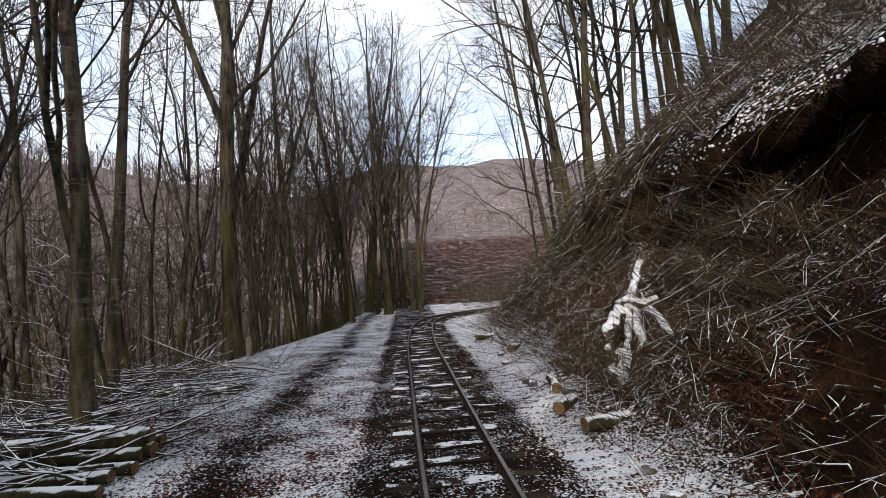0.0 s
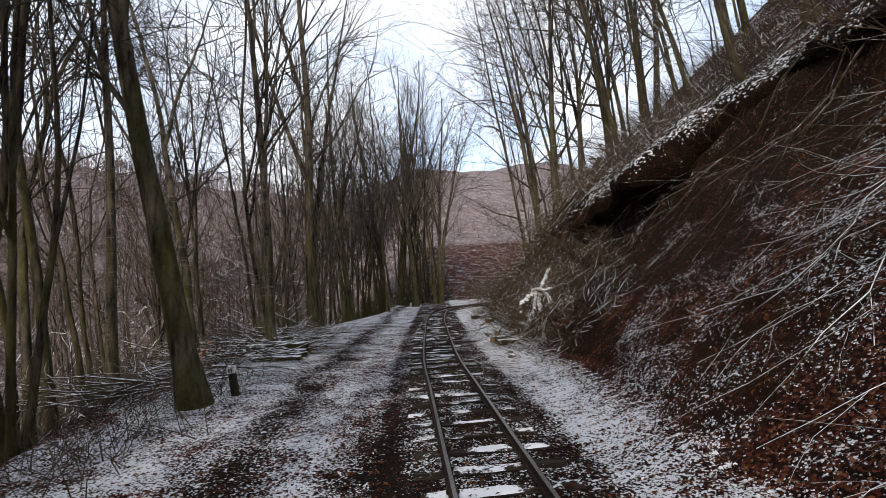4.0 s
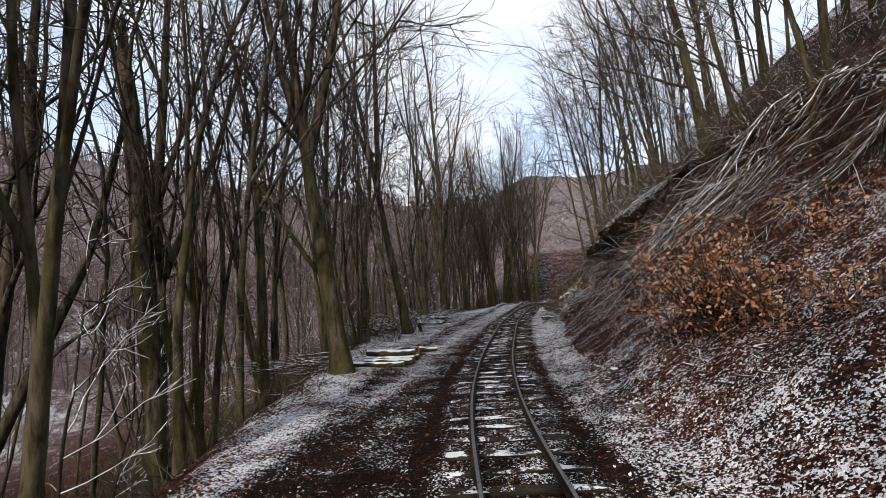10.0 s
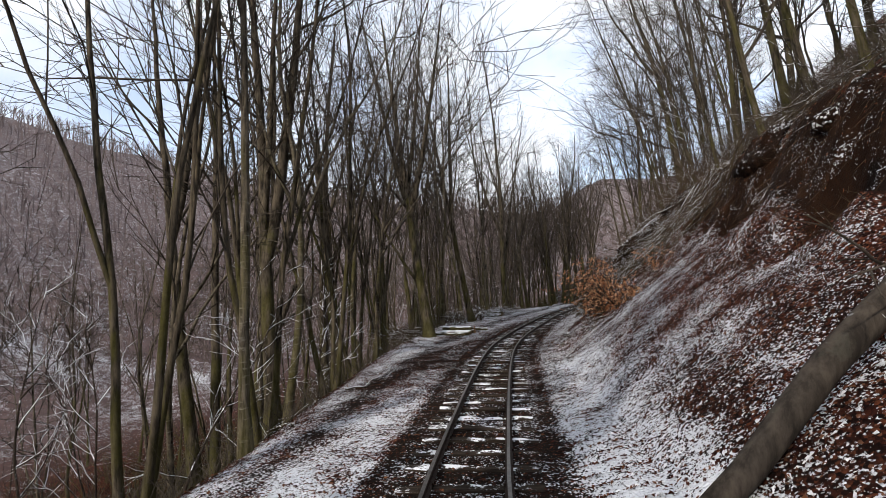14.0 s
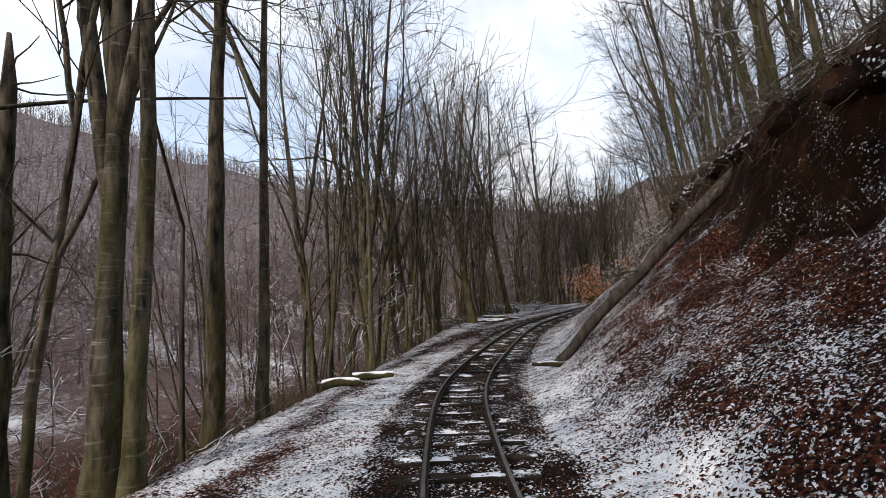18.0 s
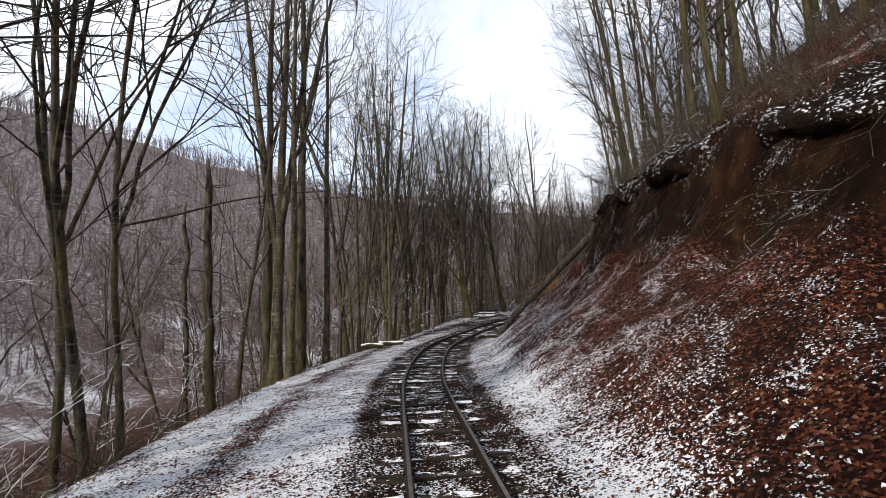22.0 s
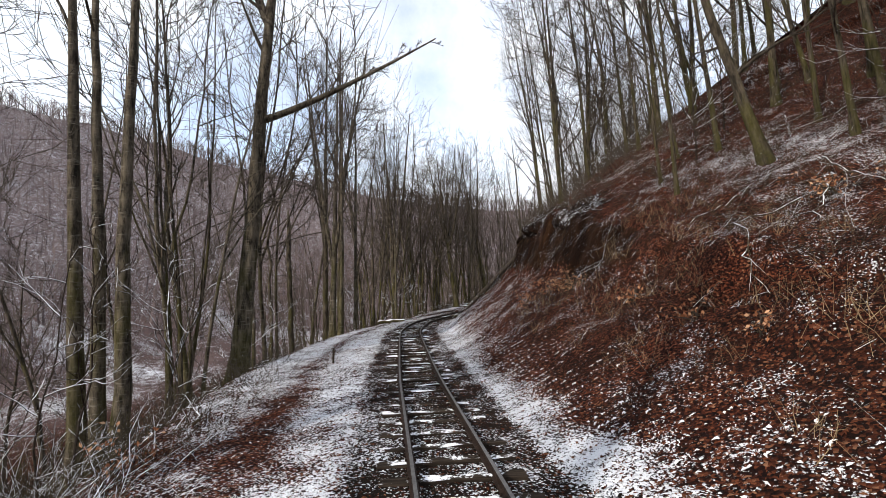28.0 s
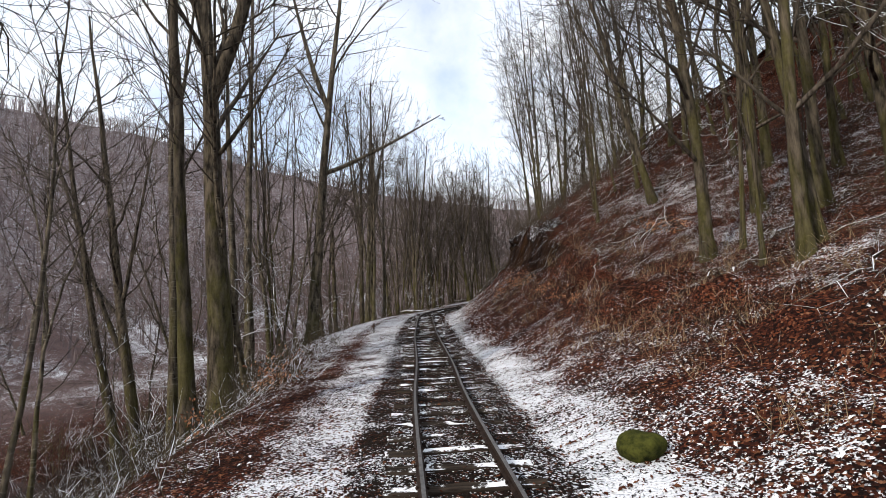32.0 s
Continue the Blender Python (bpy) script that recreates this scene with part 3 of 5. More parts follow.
    earth = np.maximum(earth, 0.55 * (D > foot) * (D < d1) * smooth01(-5, -3, V) * smooth01(9, 6, V)) * (1 - 0.7 * ledge)
    snow = snow - 0.45 * slide * (snow > 0.1)
    mud_and_shade = np.where(np.abs(D) < 1.2, 0.8, 0) + np.where((D < -1.1) & (D > -4), 0.85 * rut * np.interp(V, [-34, -28, -18, -8], [0.35, 0.3, 1, 1.1]), 0)
    mud_and_shade = mud_and_shade + np.where((D > 0.9) & (D < 1.5), 0.5, 0)
    # overhang's shade, darkened with the mud colour
    mud_and_shade = np.maximum(mud_and_shade, 1.3 * hollow_shade)
    # deep shade on the slope under the shelf's edge, painted with the mud colour
    mud_and_shade = np.maximum(mud_and_shade, 0.75 * smooth01(0.3, 1.2, out) * smooth01(-30, -20, D) * smooth01(-40, -32, V))
    side = np.interp(V, [-20, -14, -4, 2], [0.0, 0.75, 0.75, 0.1])
    wide = np.interp(V, [-24, -20, -13, -9], [1.4, 2.4, 2.3, 1.5]) + 0.3 * n2
    strip = side * smooth01(-0.3, 0.1, D + wide) * (D < -1.0)
    mud_and_shade = mud_and_shade + strip
    snow = snow - 0.45 * strip * (D > -3)
    wet = np.interp(V, [-22, -18, -6, -2], [0.0, 0.5, 0.5, 0.0]) * smooth01(1.7, 1.4, D) * (D > 0.9)
    mud_and_shade = mud_and_shade + wet
    snow = snow - 0.4 * wet
    moss = np.where(D > foot, np.clip(0.25 * n1 - 0.15, 0, 1), 0)
    # "far" sets how much painted haze pales the ground across the valley and bend
    for name, a in (("snow", snow), ("earth", earth), ("mud_and_shade", mud_and_shade), ("moss", moss), ("far", np.maximum(np.maximum(0.6 * np.where(V < -30, smooth01(-17.0, -32.0, D), smooth01(-26.0, -44.0, D)), 0.6 * smooth01(20, 25, V) * smooth01(-2.5, -4, D)), smooth01(-48.0, -95.0, D)) + (V > 66))):
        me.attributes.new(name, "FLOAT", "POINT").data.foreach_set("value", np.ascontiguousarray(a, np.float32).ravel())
    return tagged(new("ground", me), "leaf litter and thin snow on a bank, a shelf and a wooded valley", "ground", kind="structure")


ground_sheet()

# ---- the railway ----
rails = spline(RAILWAY, 0.25)
rt = np.gradient(rails, axis=0)
rt /= np.linalg.norm(rt, axis=1)[:, None]
rr = np.stack([-rt[:, 1], rt[:, 0]], 1)
track = thing("railway_track", Matrix(), "narrow-gauge railway track with rusty rails on snowy wooden sleepers", "railway track")


def rail(side):
    """One rail: foot, web and head, swept along the line."""
    prof = [(-0.036, -0.055), (0.036, -0.055), (0.036, -0.046), (0.008, -0.036), (0.008, 0.008), (0.020, 0.014), (0.020, 0.030), (0.015, 0.034), (-0.015, 0.034), (-0.020, 0.030), (-0.020, 0.014), (-0.008, 0.008), (-0.008, -0.036), (-0.036, -0.046)]
    v, f, n = [], [], len(prof)
    for k in range(len(rails)):
        c = rails[k] + rr[k] * side * 0.40
        for a, b in prof:
            v.append((c[0] + rr[k, 0] * a * 1.25, c[1] + rr[k, 1] * a * 1.25, b))
    for k in range(len(rails) - 1):
        for j in range(n):
            i = (j + 1) % n
            f.append((k * n + j, k * n + i, (k + 1) * n + i, (k + 1) * n + j))
    me = bpy.data.meshes.new("rail")
    me.from_pydata(v, [], f)
    me.materials.append(RAIL)
    me.materials.append(RAIL_TOP)
    me.polygons.foreach_set("material_index", [1 if q % n == 7 else 0 for q in range(len(f))])
    return part("rail", me, RAIL, track)


rail(-1), rail(1)


def rough_box(l, w, h, seed, nx=6, rough=0.012, bevel=0.012):
    """A worn beam along x with uneven faces and rounded edges, its top at z 0."""
    rng = np.random.RandomState(seed)
    bm = bmesh.new()
    rings = []
    for k in range(nx + 1):
        x = -l / 2 + l * k / nx
        sh = 1.0 - (0.04 if k in (0, nx) else 0)
        o = rng.normal(0, rough, (8, 2)) * 0.6
        b = bevel
        prof = [(-w / 2, -h), (w / 2, -h), (w / 2, -h * 0.5), (w / 2, -b), (w / 2 - b, 0), (0, 0), (-w / 2 + b, 0), (-w / 2, -b)]
        rings.append([bm.verts.new((x + (rng.normal(0, 0.012) if k in (0, nx) else 0), (p[0] + o[q, 0]) * sh, p[1] + o[q, 1] * (0.6 if p[1] < -h * 0.8 else 1))) for q, p in enumerate(prof)])
    for k in range(nx):
        for q in range(8):
            bm.faces.new((rings[k][q], rings[k][(q + 1) % 8], rings[k + 1][(q + 1) % 8], rings[k + 1][q]))
    bm.faces.new(rings[0][::-1])
    bm.faces.new(rings[-1])
    bmesh.ops.recalc_face_normals(bm, faces=bm.faces)
    me = bpy.data.meshes.new("sleeper")
    bm.to_mesh(me)
    bm.free()
    return me


sleeper_meshes = []
for k in range(7):
    sm = rough_box(1.46 + 0.03 * (k % 3), 0.155 + 0.012 * (k % 4), 0.13, 50 + k)
    sm.materials.append(SLEEPER)
    sleeper_meshes.append(sm)
spike_tubes = Tubes()
srng = np.random.RandomState(4)
for k in range(4, len(rails) - 2, 2):
    c, a = rails[k], math.atan2(rr[k, 1], rr[k, 0]) + srng.normal(0, 0.025)
    ob = part("sleeper", sleeper_meshes[k // 2 % 7], SLEEPER, track)
    ob.matrix_world = Matrix.Translation((c[0] + srng.normal(0, 0.02), c[1], -0.064 + srng.normal(0, 0.008))) @ Matrix.Rotation(a, 4, "Z") @ pose(0, 0, 0, 0, srng.normal(0, 0.5), 0)
    for side in (-0.448, -0.352, 0.352, 0.448):
        q = c + rr[k] * side
        spike_tubes.add([(q[0], q[1], -0.06), (q[0], q[1], -0.036), (q[0] + rr[k, 0] * 0.004, q[1], -0.03)], (0.012, 0.016, 0.013), 5, True)
part("rail_fastening", spike_tubes.mesh("rail_fastening", RAIL), RAIL, track)["kind"] = "stuff"

# ---- trees ----
KINDS = {}


def breed(kind, n, bark, twig, **kw):
    """n growths of one kind of tree."""
    KINDS[kind] = []
    for k in range(n):
        args = dict(kw, seed=hash(len(kind) * 131 + len(KINDS) * 17 + k) % 9973)
        t, c = grow_tree(**args)
        KINDS[kind].append(([q.mesh("trunk" if len(q.v[0]) == 170 else "limb", bark) for q in t], c.mesh("crown", twig)))


breed("tall_beech", 3, BARK, TWIG, height=19, radius=0.25, forks=3, split=0.24, first=0.3, boughs=9, twigs=5, fine=4)
breed("straight_beech", 3, BARK_PALE, TWIG, height=20, radius=0.20, forks=1, split=0.45, first=0.32, boughs=10, twigs=6, fine=4, bend=0.03)
breed("twin_hornbeam", 2, BARK_PALE, TWIG, height=17, radius=0.20, stems=2, forks=1, split=0.35, first=0.3, boughs=8, twigs=5, fine=4)
breed("coppiced_hornbeam", 3, BARK, TWIG, height=14, radius=0.12, stems=3, forks=1, split=0.3, first=0.25, boughs=6, twigs=4, fine=3)
breed("young_tree", 4, BARK_PALE, TWIG, height=13, radius=0.075, forks=2, split=0.3, first=0.3, boughs=9, twigs=5, fine=3, bend=0.06, steep=0.65)
breed("slender_tree", 4, BARK, TWIG, height=15, radius=0.10, forks=1, split=0.45, first=0.3, boughs=11, twigs=6, fine=2, bend=0.085, steep=0.85, reach=0.24)
breed("distant_tree", 3, BARK, TWIG, height=15, radius=0.10, forks=2, split=0.3, first=0.25, boughs=9, twigs=6, fine=2, bend=0.08, steep=0.9, reach=0.26)
breed("frosted_sapling", 4, TWIG_FROST, TWIG_FROST, height=6, radius=0.03, first=0.12, boughs=10, twigs=4, fine=1, bend=0.10, steep=0.8)
breed("bank_tree", 4, BARK, TWIG, height=14, radius=0.105, forks=2, split=0.15, first=0.16, boughs=12, twigs=6, fine=4, lean=0.04, fan=0.30, steep=0.7)
breed("bank_beech", 4, BARK, TWIG, height=17, radius=0.16, forks=1, split=0.4, first=0.18, boughs=12, twigs=6, fine=3, bend=0.035, fan=0.28, steep=0.8, reach=0.36)

LABELS = {
    "tall_beech": ("tall bare beech with a mossy trunk forking into several stems", "tree"),
    "straight_beech": ("tall straight bare beech with smooth grey bark", "tree"),
    "twin_hornbeam": ("bare hornbeam with two pale trunks from one foot", "tree"),
    "coppiced_hornbeam": ("bare hornbeam of several mossy stems from one stool", "tree"),
    "young_tree": ("slender bare young tree with thin rising branches", "tree"),
    "distant_tree": ("slender dark bare tree deep in the wood", "tree"),
    "slender_tree": ("slender dark bare tree of the wood", "tree"),
    "frosted_sapling": ("thin bare sapling with snow on its twigs", "sapling"),
    "bank_beech": ("bare beech with a straight grey trunk standing on the bank", "tree"),
    "bank_tree": ("bare tree leaning out from the bank with fanned branches", "tree"),
}
trng = np.random.RandomState(11)


def plant(kind, x, y, scale=1.0, turn=None, tilt=(0, 0), which=None, wide=1.0, z=None, label=""):
    """A tree of a kind at x, y. tilt: degrees about x and y; wide: thickness against height."""
    t, c = KINDS[kind][trng.randint(len(KINDS[kind])) if which is None else which]
    z = ground_z(x, y) if z is None else z
    turn = trng.uniform(0, 360) if turn is None else turn
    m = pose(x, y, z, tilt[0], tilt[1], 0) @ pose(0, 0, 0, 0, 0, turn) @ Matrix.Diagonal((scale * wide, scale * wide, scale, 1))
    e = thing(kind, m, label or LABELS[kind][0], LABELS[kind][1], "trees of the wood")
    for me in t:
        part("trunk" if me.name.startswith("trunk") else "limb", me, None, e)
    part("crown", c, None, e)
    return e


# trees along the shelf's edge: kind, x, y, scale, thickness, tilt, growth
EDGE_TREES = [
    ("young_tree", -7.2, -17.8, 1.2, 1.3, (0, -7), 1),
    ("coppiced_hornbeam", -7.0, -9.8, 1.1, 0.8, (0, 0), 1),
    ("straight_beech", -7.1, 8.85, 0.95, 0.75, (0, 3), 2),
    ("young_tree", -6.9, -27.5, 1.2, 1.1, (0, 0), 2),
    ("young_tree", 5.8, -38.8, 1.2, 1.1, (0, -4), 0),
    ('straight_beech', -5.75, 6.18, 0.95, 0.85, (0, -2), 0),
    ('young_tree', -6.58, 7.92, 1.1, 1.2, (0, -3), 1),
    ('young_tree', -7.21, 4.61, 1.2, 1.3, (0, 3), 2),
    ('straight_beech', -7.54, 2.12, 0.9, 0.8, (0, -1), 1),
    ('coppiced_hornbeam', -6.52, -1.2, 0.9, 0.8, (0, 1), 2),
    ('young_tree', -5.52, -2.65, 1.2, 1.3, (0, 0), 0),
    ('straight_beech', -6.35, -3.74, 0.9, 0.6, (0, -2), 2),
    ('young_tree', -6.07, -4.48, 1.2, 1.2, (0, -5), 3),
    ('coppiced_hornbeam', -6.32, -10.08, 1.1, 1.0, (0, -2), 2),
    ('young_tree', -5.14, -10.46, 1.2, 1.2, (0, -3), 1),
    ('coppiced_hornbeam', -3.01, -16.19, 1.1, 0.9, (0, 0), 0),
    ('young_tree', -2.53, -18.47, 1.2, 1.2, (0, -3), 0),
    ('straight_beech', -0.42, -21.59, 0.9, 0.6, (0, 0), 1),
    ('coppiced_hornbeam', -1.65, -22.46, 1.1, 0.8, (0, 0), 1),
    ('young_tree', 3.52, -34.14, 1.1, 1.0, (0, -3), 1),
    ('young_tree', 3.27, -35.03, 1.1, 1.1, (0, -6), 3),
    ('coppiced_hornbeam', -1.76, -19.85, 1.05, 0.9, (0, 0), 1),
    ('young_tree', 7.05, -39.21, 1.0, 0.9, (0, -4), 1),
    ('young_tree', 5.63, -39.37, 1.15, 1.2, (0, -2), 0),
    ('young_tree', 3.39, -34.6, 1.2, 1.2, (0, 0), 1),
    ('young_tree', 0.77, -30.04, 1.1, 0.9, (0, -1), 2),
    ('coppiced_hornbeam', 6.13, -39.3, 1.0, 0.7, (0, 0), 2),
    ('straight_beech', 11.33, -45.92, 1.0, 0.75, (0, -2), 2),
    ('young_tree', 12.47, -44.65, 1.1, 1.2, (0, 0), 1),
    ('young_tree', 8.71, -48.1, 1.0, 1.0, (0, -3), 2),
]
for kind, x, y, sc, wd, tilt, which in EDGE_TREES:
    plant(kind, x, y, sc, None, tilt, which, wd)


def hero_tree(name, x, y, yaw, stems, bark, seed, label, boughs=8, twigs=5, fine=4, z=None):
    """A tree whose stems are told one by one: start height, top height, sideways place at both, radius, height below which it is bare.
    Sideways is to the right for one who looks along yaw."""
    rng = np.random.RandomState(seed)
    e = thing(name, pose(x, y, (ground_z(x, y) if z is None else z), 0, 0, yaw), label, "tree", "trees of the wood")
    axes = []
    for k, (h0, h1, s0, s1, r, bare) in enumerate(stems):
        n = 16
        s = np.linspace(0, 1, n + 1)
        sway = np.cumsum(rng.normal(0, 0.022, (n + 1, 2)), axis=0) * (h1 - h0) / 12
        sway -= sway[0]
        curve = s ** 0.85 if k else s
        line = np.stack([s0 + (s1 - s0) * curve + sway[:, 0] * 0.6, sway[:, 1] + 0.03 * (h1 - h0) * s * rng.normal(0, 0.6), h0 - (0.35 if h0 == 0 else 0) + (h1 - h0) * s], 1)
        rad = r * (1 - 0.88 * s ** 0.9) + 0.005
        if h0 > 0:
            main = axes[0]
            foot = np.array([np.interp(h0, main[0][:, 2], main[0][:, q]) for q in range(3)])
            line = line + (foot - line[0]) * (1 - s[:, None]) ** 2
            rad = np.minimum(rad, 0.9 * np.interp(h0, main[0][:, 2], main[1]))
        if h0 == 0:
            rad[0] *= 1.6
            rad[1] *= 1.06
        t = Tubes()
        t.add(line, rad, 12)
        part("trunk" if h0 == 0 else "limb", t.mesh("trunk", bark), bark, e)
        axes.append((line, rad, h1 - h0, max(0.05, (bare - h0) / (h1 - h0))))
    part("crown", crown_on(axes, rng, boughs, twigs, fine).mesh("crown", TWIG), TWIG, e)


hero_tree("mossy_old_beech", -3.35, -8.95, 8, [(0, 15, 0.0, -1.9, 0.23, 5.5), (5.2, 15, -0.6, 1.2, 0.14, 6.5), (2.2, 8, -0.4, -3.6, 0.07, 4), (5.6, 16, -0.7, -3.0, 0.12, 6.5), (6.2, 15, -0.8, 0.3, 0.10, 7)], BARK, 201, "old mossy beech whose trunk parts and bulges low down")
hero_tree("leaning_beech", -4.75, 0.15, 4, [(0, 18, 0.0, -2.9, 0.20, 5), (6.4, 18, -1.0, -0.9, 0.16, 7.5), (7.6, 17, -1.3, -4.0, 0.11, 9)], BARK, 202, "tall mossy beech leaning out from the shelf's edge")
hero_tree("forked_beech", -3.6, -17.7, 19, [(0, 17, 0.0, -0.9, 0.20, 7), (4.2, 17, -0.05, 1.6, 0.16, 6.5), (5.0, 16, -0.1, 0.3, 0.10, 7)], BARK, 203, "mossy beech forking into two stems at four metres")
hero_tree("paired_beech", -6.95, -17.15, 19, [(0, 18, 0.0, -2.2, 0.20, 7), (0, 17, 0.55, 0.2, 0.16, 7), (7.5, 18, -0.5, 1.0, 0.12, 9)], BARK, 204, "two mossy beech trunks standing close together")
hero_tree("mossy_twin_hornbeam", 0.85, -29.0, 26, [(0, 17, 0.0, 0.2, 0.17, 7), (6.0, 16, 0.05, -1.4, 0.10, 8)], BARK, 212, "slender mossy hornbeam standing behind the peeling one", 7)
hero_tree("peeling_hornbeam", 2.12, -29.7, 26, [(0, 15, -0.1, 0.3, 0.17, 5.5), (3.4, 15, 0.0, -1.5, 0.11, 5.5), (0, 15, 0.3, 0.7, 0.12, 7), (4.2, 14, 0.0, 1.3, 0.10, 6)], BARK_PALE, 205, "hornbeam with flaking mossy bark and several rising stems", 6)
hero_tree("straight_trunk_beech", -0.95, -26.3, 26, [(0, 20, 0.0, 0.45, 0.23, 9.5), (10, 19, 0.2, 1.9, 0.11, 11)], BARK, 206, "straight smooth grey-brown beech with no low branches")
hero_tree("slim_beech", -0.6, -25.3, 26, [(0, 18, 0.0, 0.3, 0.14, 7.5), (7.4, 16, 0.6, -3.0, 0.08, 8)], BARK_PALE, 207, "slim curved beech with pale bark")
hero_tree("big_leaning_beech", 6.2, -37.8, 32, [(0, 20, 0.15, 2.1, 0.29, 10), (8.0, 10.6, 0.7, 6.4, 0.11, 9.2), (11, 19, 1.1, -1.0, 0.14, 13)], BARK_PALE, 208, "stout smooth beech leaning over the shelf with one long limb")
hero_tree("triple_beech", 6.1, -41.25, 33, [(0, 19, -0.4, -1.2, 0.21, 11), (0, 18, 0.1, -0.6, 0.19, 11), (0, 19, 0.55, 0.5, 0.21, 11)], BARK_PALE, 209, "three pale smooth beech trunks from one foot", 6)
hero_tree("old_forked_hornbeam", 12.75, -45.6, 34, [(0, 17, 0.2, -0.9, 0.33, 7), (0, 18, -0.6, -1.3, 0.19, 9), (8.2, 17, -0.1, 2.4, 0.20, 9), (6.6, 9.5, -0.1, 1.9, 0.06, 7), (10, 17, -0.3, -2.2, 0.14, 11)], BARK, 210, "old hornbeam with a scarred pale trunk and dark forked top")
hero_tree("low_branched_hornbeam", 3.4, -44.0, 34, [(0, 19, 0.6, -2.0, 0.24, 5.5), (0, 18, 0.0, -3.4, 0.19, 6.5), (4.5, 16, -0.4, -4.0, 0.10, 6), (6.5, 15, -0.6, 1.0, 0.08, 7)], BARK, 211, "slender hornbeam with low crooked branches")


def snag(x, y, top, r, lean, label):
    """A dead trunk that broke off."""
    rng = np.random.RandomState(int(top * 10))
    e = thing("broken_snag", pose(x, y, ground_z(x, y)), label, "dead tree")
    t = Tubes()
    h = top - ground_z(x, y)
    s = np.linspace(0, 1, 11)
    line = np.stack([lean[0] * s + 0.04 * rng.normal(size=11), lean[1] * s + 0.04 * rng.normal(size=11), -0.3 + (h + 0.3) * s], 1)
    t.add(line, np.concatenate([r * (1.25 - 0.45 * s[:-1]), [r * 0.25]]), 9, True)
    part("trunk", t.mesh("trunk", BARK), BARK, e)
    for k in range(9):
        t = Tubes()
        i = rng.randint(3, 10)
        l = wander(line[i], (rng.normal(), rng.normal(), 0.5), rng.uniform(0.4, 1.8), 4, rng, 0.15)
        t.add(l, np.linspace(0.022, 0.006, 5), 4)
        part("branch_stub", t.mesh("branch_stub", TWIG), TWIG, e)


snag(-1.0, -29.7, 6.3, 0.13, (-0.35, 0.0), "dead broken-off trunk with short dry stubs")
snag(-3.4, -29.0, 5.4, 0.09, (-0.8, 0.2), "thin dead trunk with dry side branches")
snag(-6.2, -11.4, 8.4, 0.17, (-1.0, 0.1), "dead trunk broken off high up")
bow = Tubes()
arch = spline([(-1.9, -26.4, 3.5), (-0.53, -28.48, 7.09), (0.3, -30.25, 7.53), (1.18, -32.14, 7.39), (1.65, -33.88, 7.23), (2.0, -35.21, 6.63), (2.15, -35.8, 6.11)], 0.4)
bow.add(arch, np.linspace(0.045, 0.016, len(arch)), 6)
bow.add([(-2.0, -26.3, ground_z(-2.0, -26.3) - 0.2), (-2.0, -26.35, 1.5), (-1.9, -26.4, 3.5)], (0.07, 0.055, 0.045), 7)
tagged(new("bowed_sapling", bow.mesh("bowed_sapling", TWIG)), "thin bare stem bowed over in a wide arch", "sapling")
caught = Tubes()
stick_line = spline([(1.69, -27.46, 5.2), (0.69, -28.71, 5.0), (0.0, -29.82, 4.7), (-0.7, -31.2, 4.15), (-1.1, -32.6, 3.7)], 0.5)
caught.add(stick_line, np.linspace(0.02, 0.045, len(stick_line)), 5, True)
tagged(new("caught_branch", caught.mesh("caught_branch", TWIG)), "long dead branch caught level between the trunks", "branch")

# the trees on the bank, over its lip
BANK_TREES = [
    (4.21, 14.56, 0.19, 6), (3.76, 15.55, 0.13, 9), (9.04, 15.35, 0.15, 5), (9.97, 19.62, 0.18, 3), (7.96, 18.34, 0.16, 6), (5.99, 16.57, 0.12, 8), (4.81, 12.08, 0.11, 12), (6.76, 10.62, 0.13, 10),
    (5.37, 20.07, 0.14, 5), (6.86, 22.85, 0.15, 4), (8.85, 24.38, 0.15, 3), (6.05, 25.09, 0.12, 5), (6.92, 5.4, 0.1, 14), (7.24, -1.13, 0.3, 6), (6.46, 2.7, 0.12, 12), (7.55, -3.31, 0.15, 8),
    (8.07, -6.58, 0.095, 7), (8.39, -9.7, 0.065, 10), (8.15, -13.45, 0.12, 9), (8.97, -16.93, 0.1, 6), (10.15, -17.37, 0.145, 4), (9.67, -18.24, 0.08, 8), (9.85, -21.05, 0.138, 4), (10.38, -22.27, 0.115, 4),
    (11.3, -23.03, 0.081, 6), (12.22, -24.67, 0.156, 3), (12.72, -26.22, 0.127, 4), (13.38, -24.0, 0.138, 4), (15.0, -23.06, 0.132, 3), (16.01, -20.12, 0.15, 3), (16.51, -23.47, 0.161, 2), (15.77, -24.43, 0.104, 3),
    (17.63, -28.04, 0.069, 9), (17.9, -31.95, 0.075, 3), (18.88, -28.94, 0.115, 4), (17.32, -30.48, 0.063, 4), (19.59, -23.54, 0.173, 2), (20.67, -26.28, 0.173, 3), (20.96, -22.97, 0.156, 2), (23.23, -26.78, 0.19, 3),
    (21.4, -29.52, 0.092, 2), (21.76, -31.9, 0.104, 3), (22.63, -39.25, 0.216, 3), (23.62, -36.37, 0.232, 4), (23.33, -39.39, 0.072, -4), (24.34, -41.39, 0.168, 2), (24.59, -40.63, 0.152, 8), (23.7, -40.74, 0.072, 1),
    (25.57, -34.07, 0.176, 3), (26.28, -37.04, 0.192, 2), (27.13, -40.2, 0.16, 2),
]
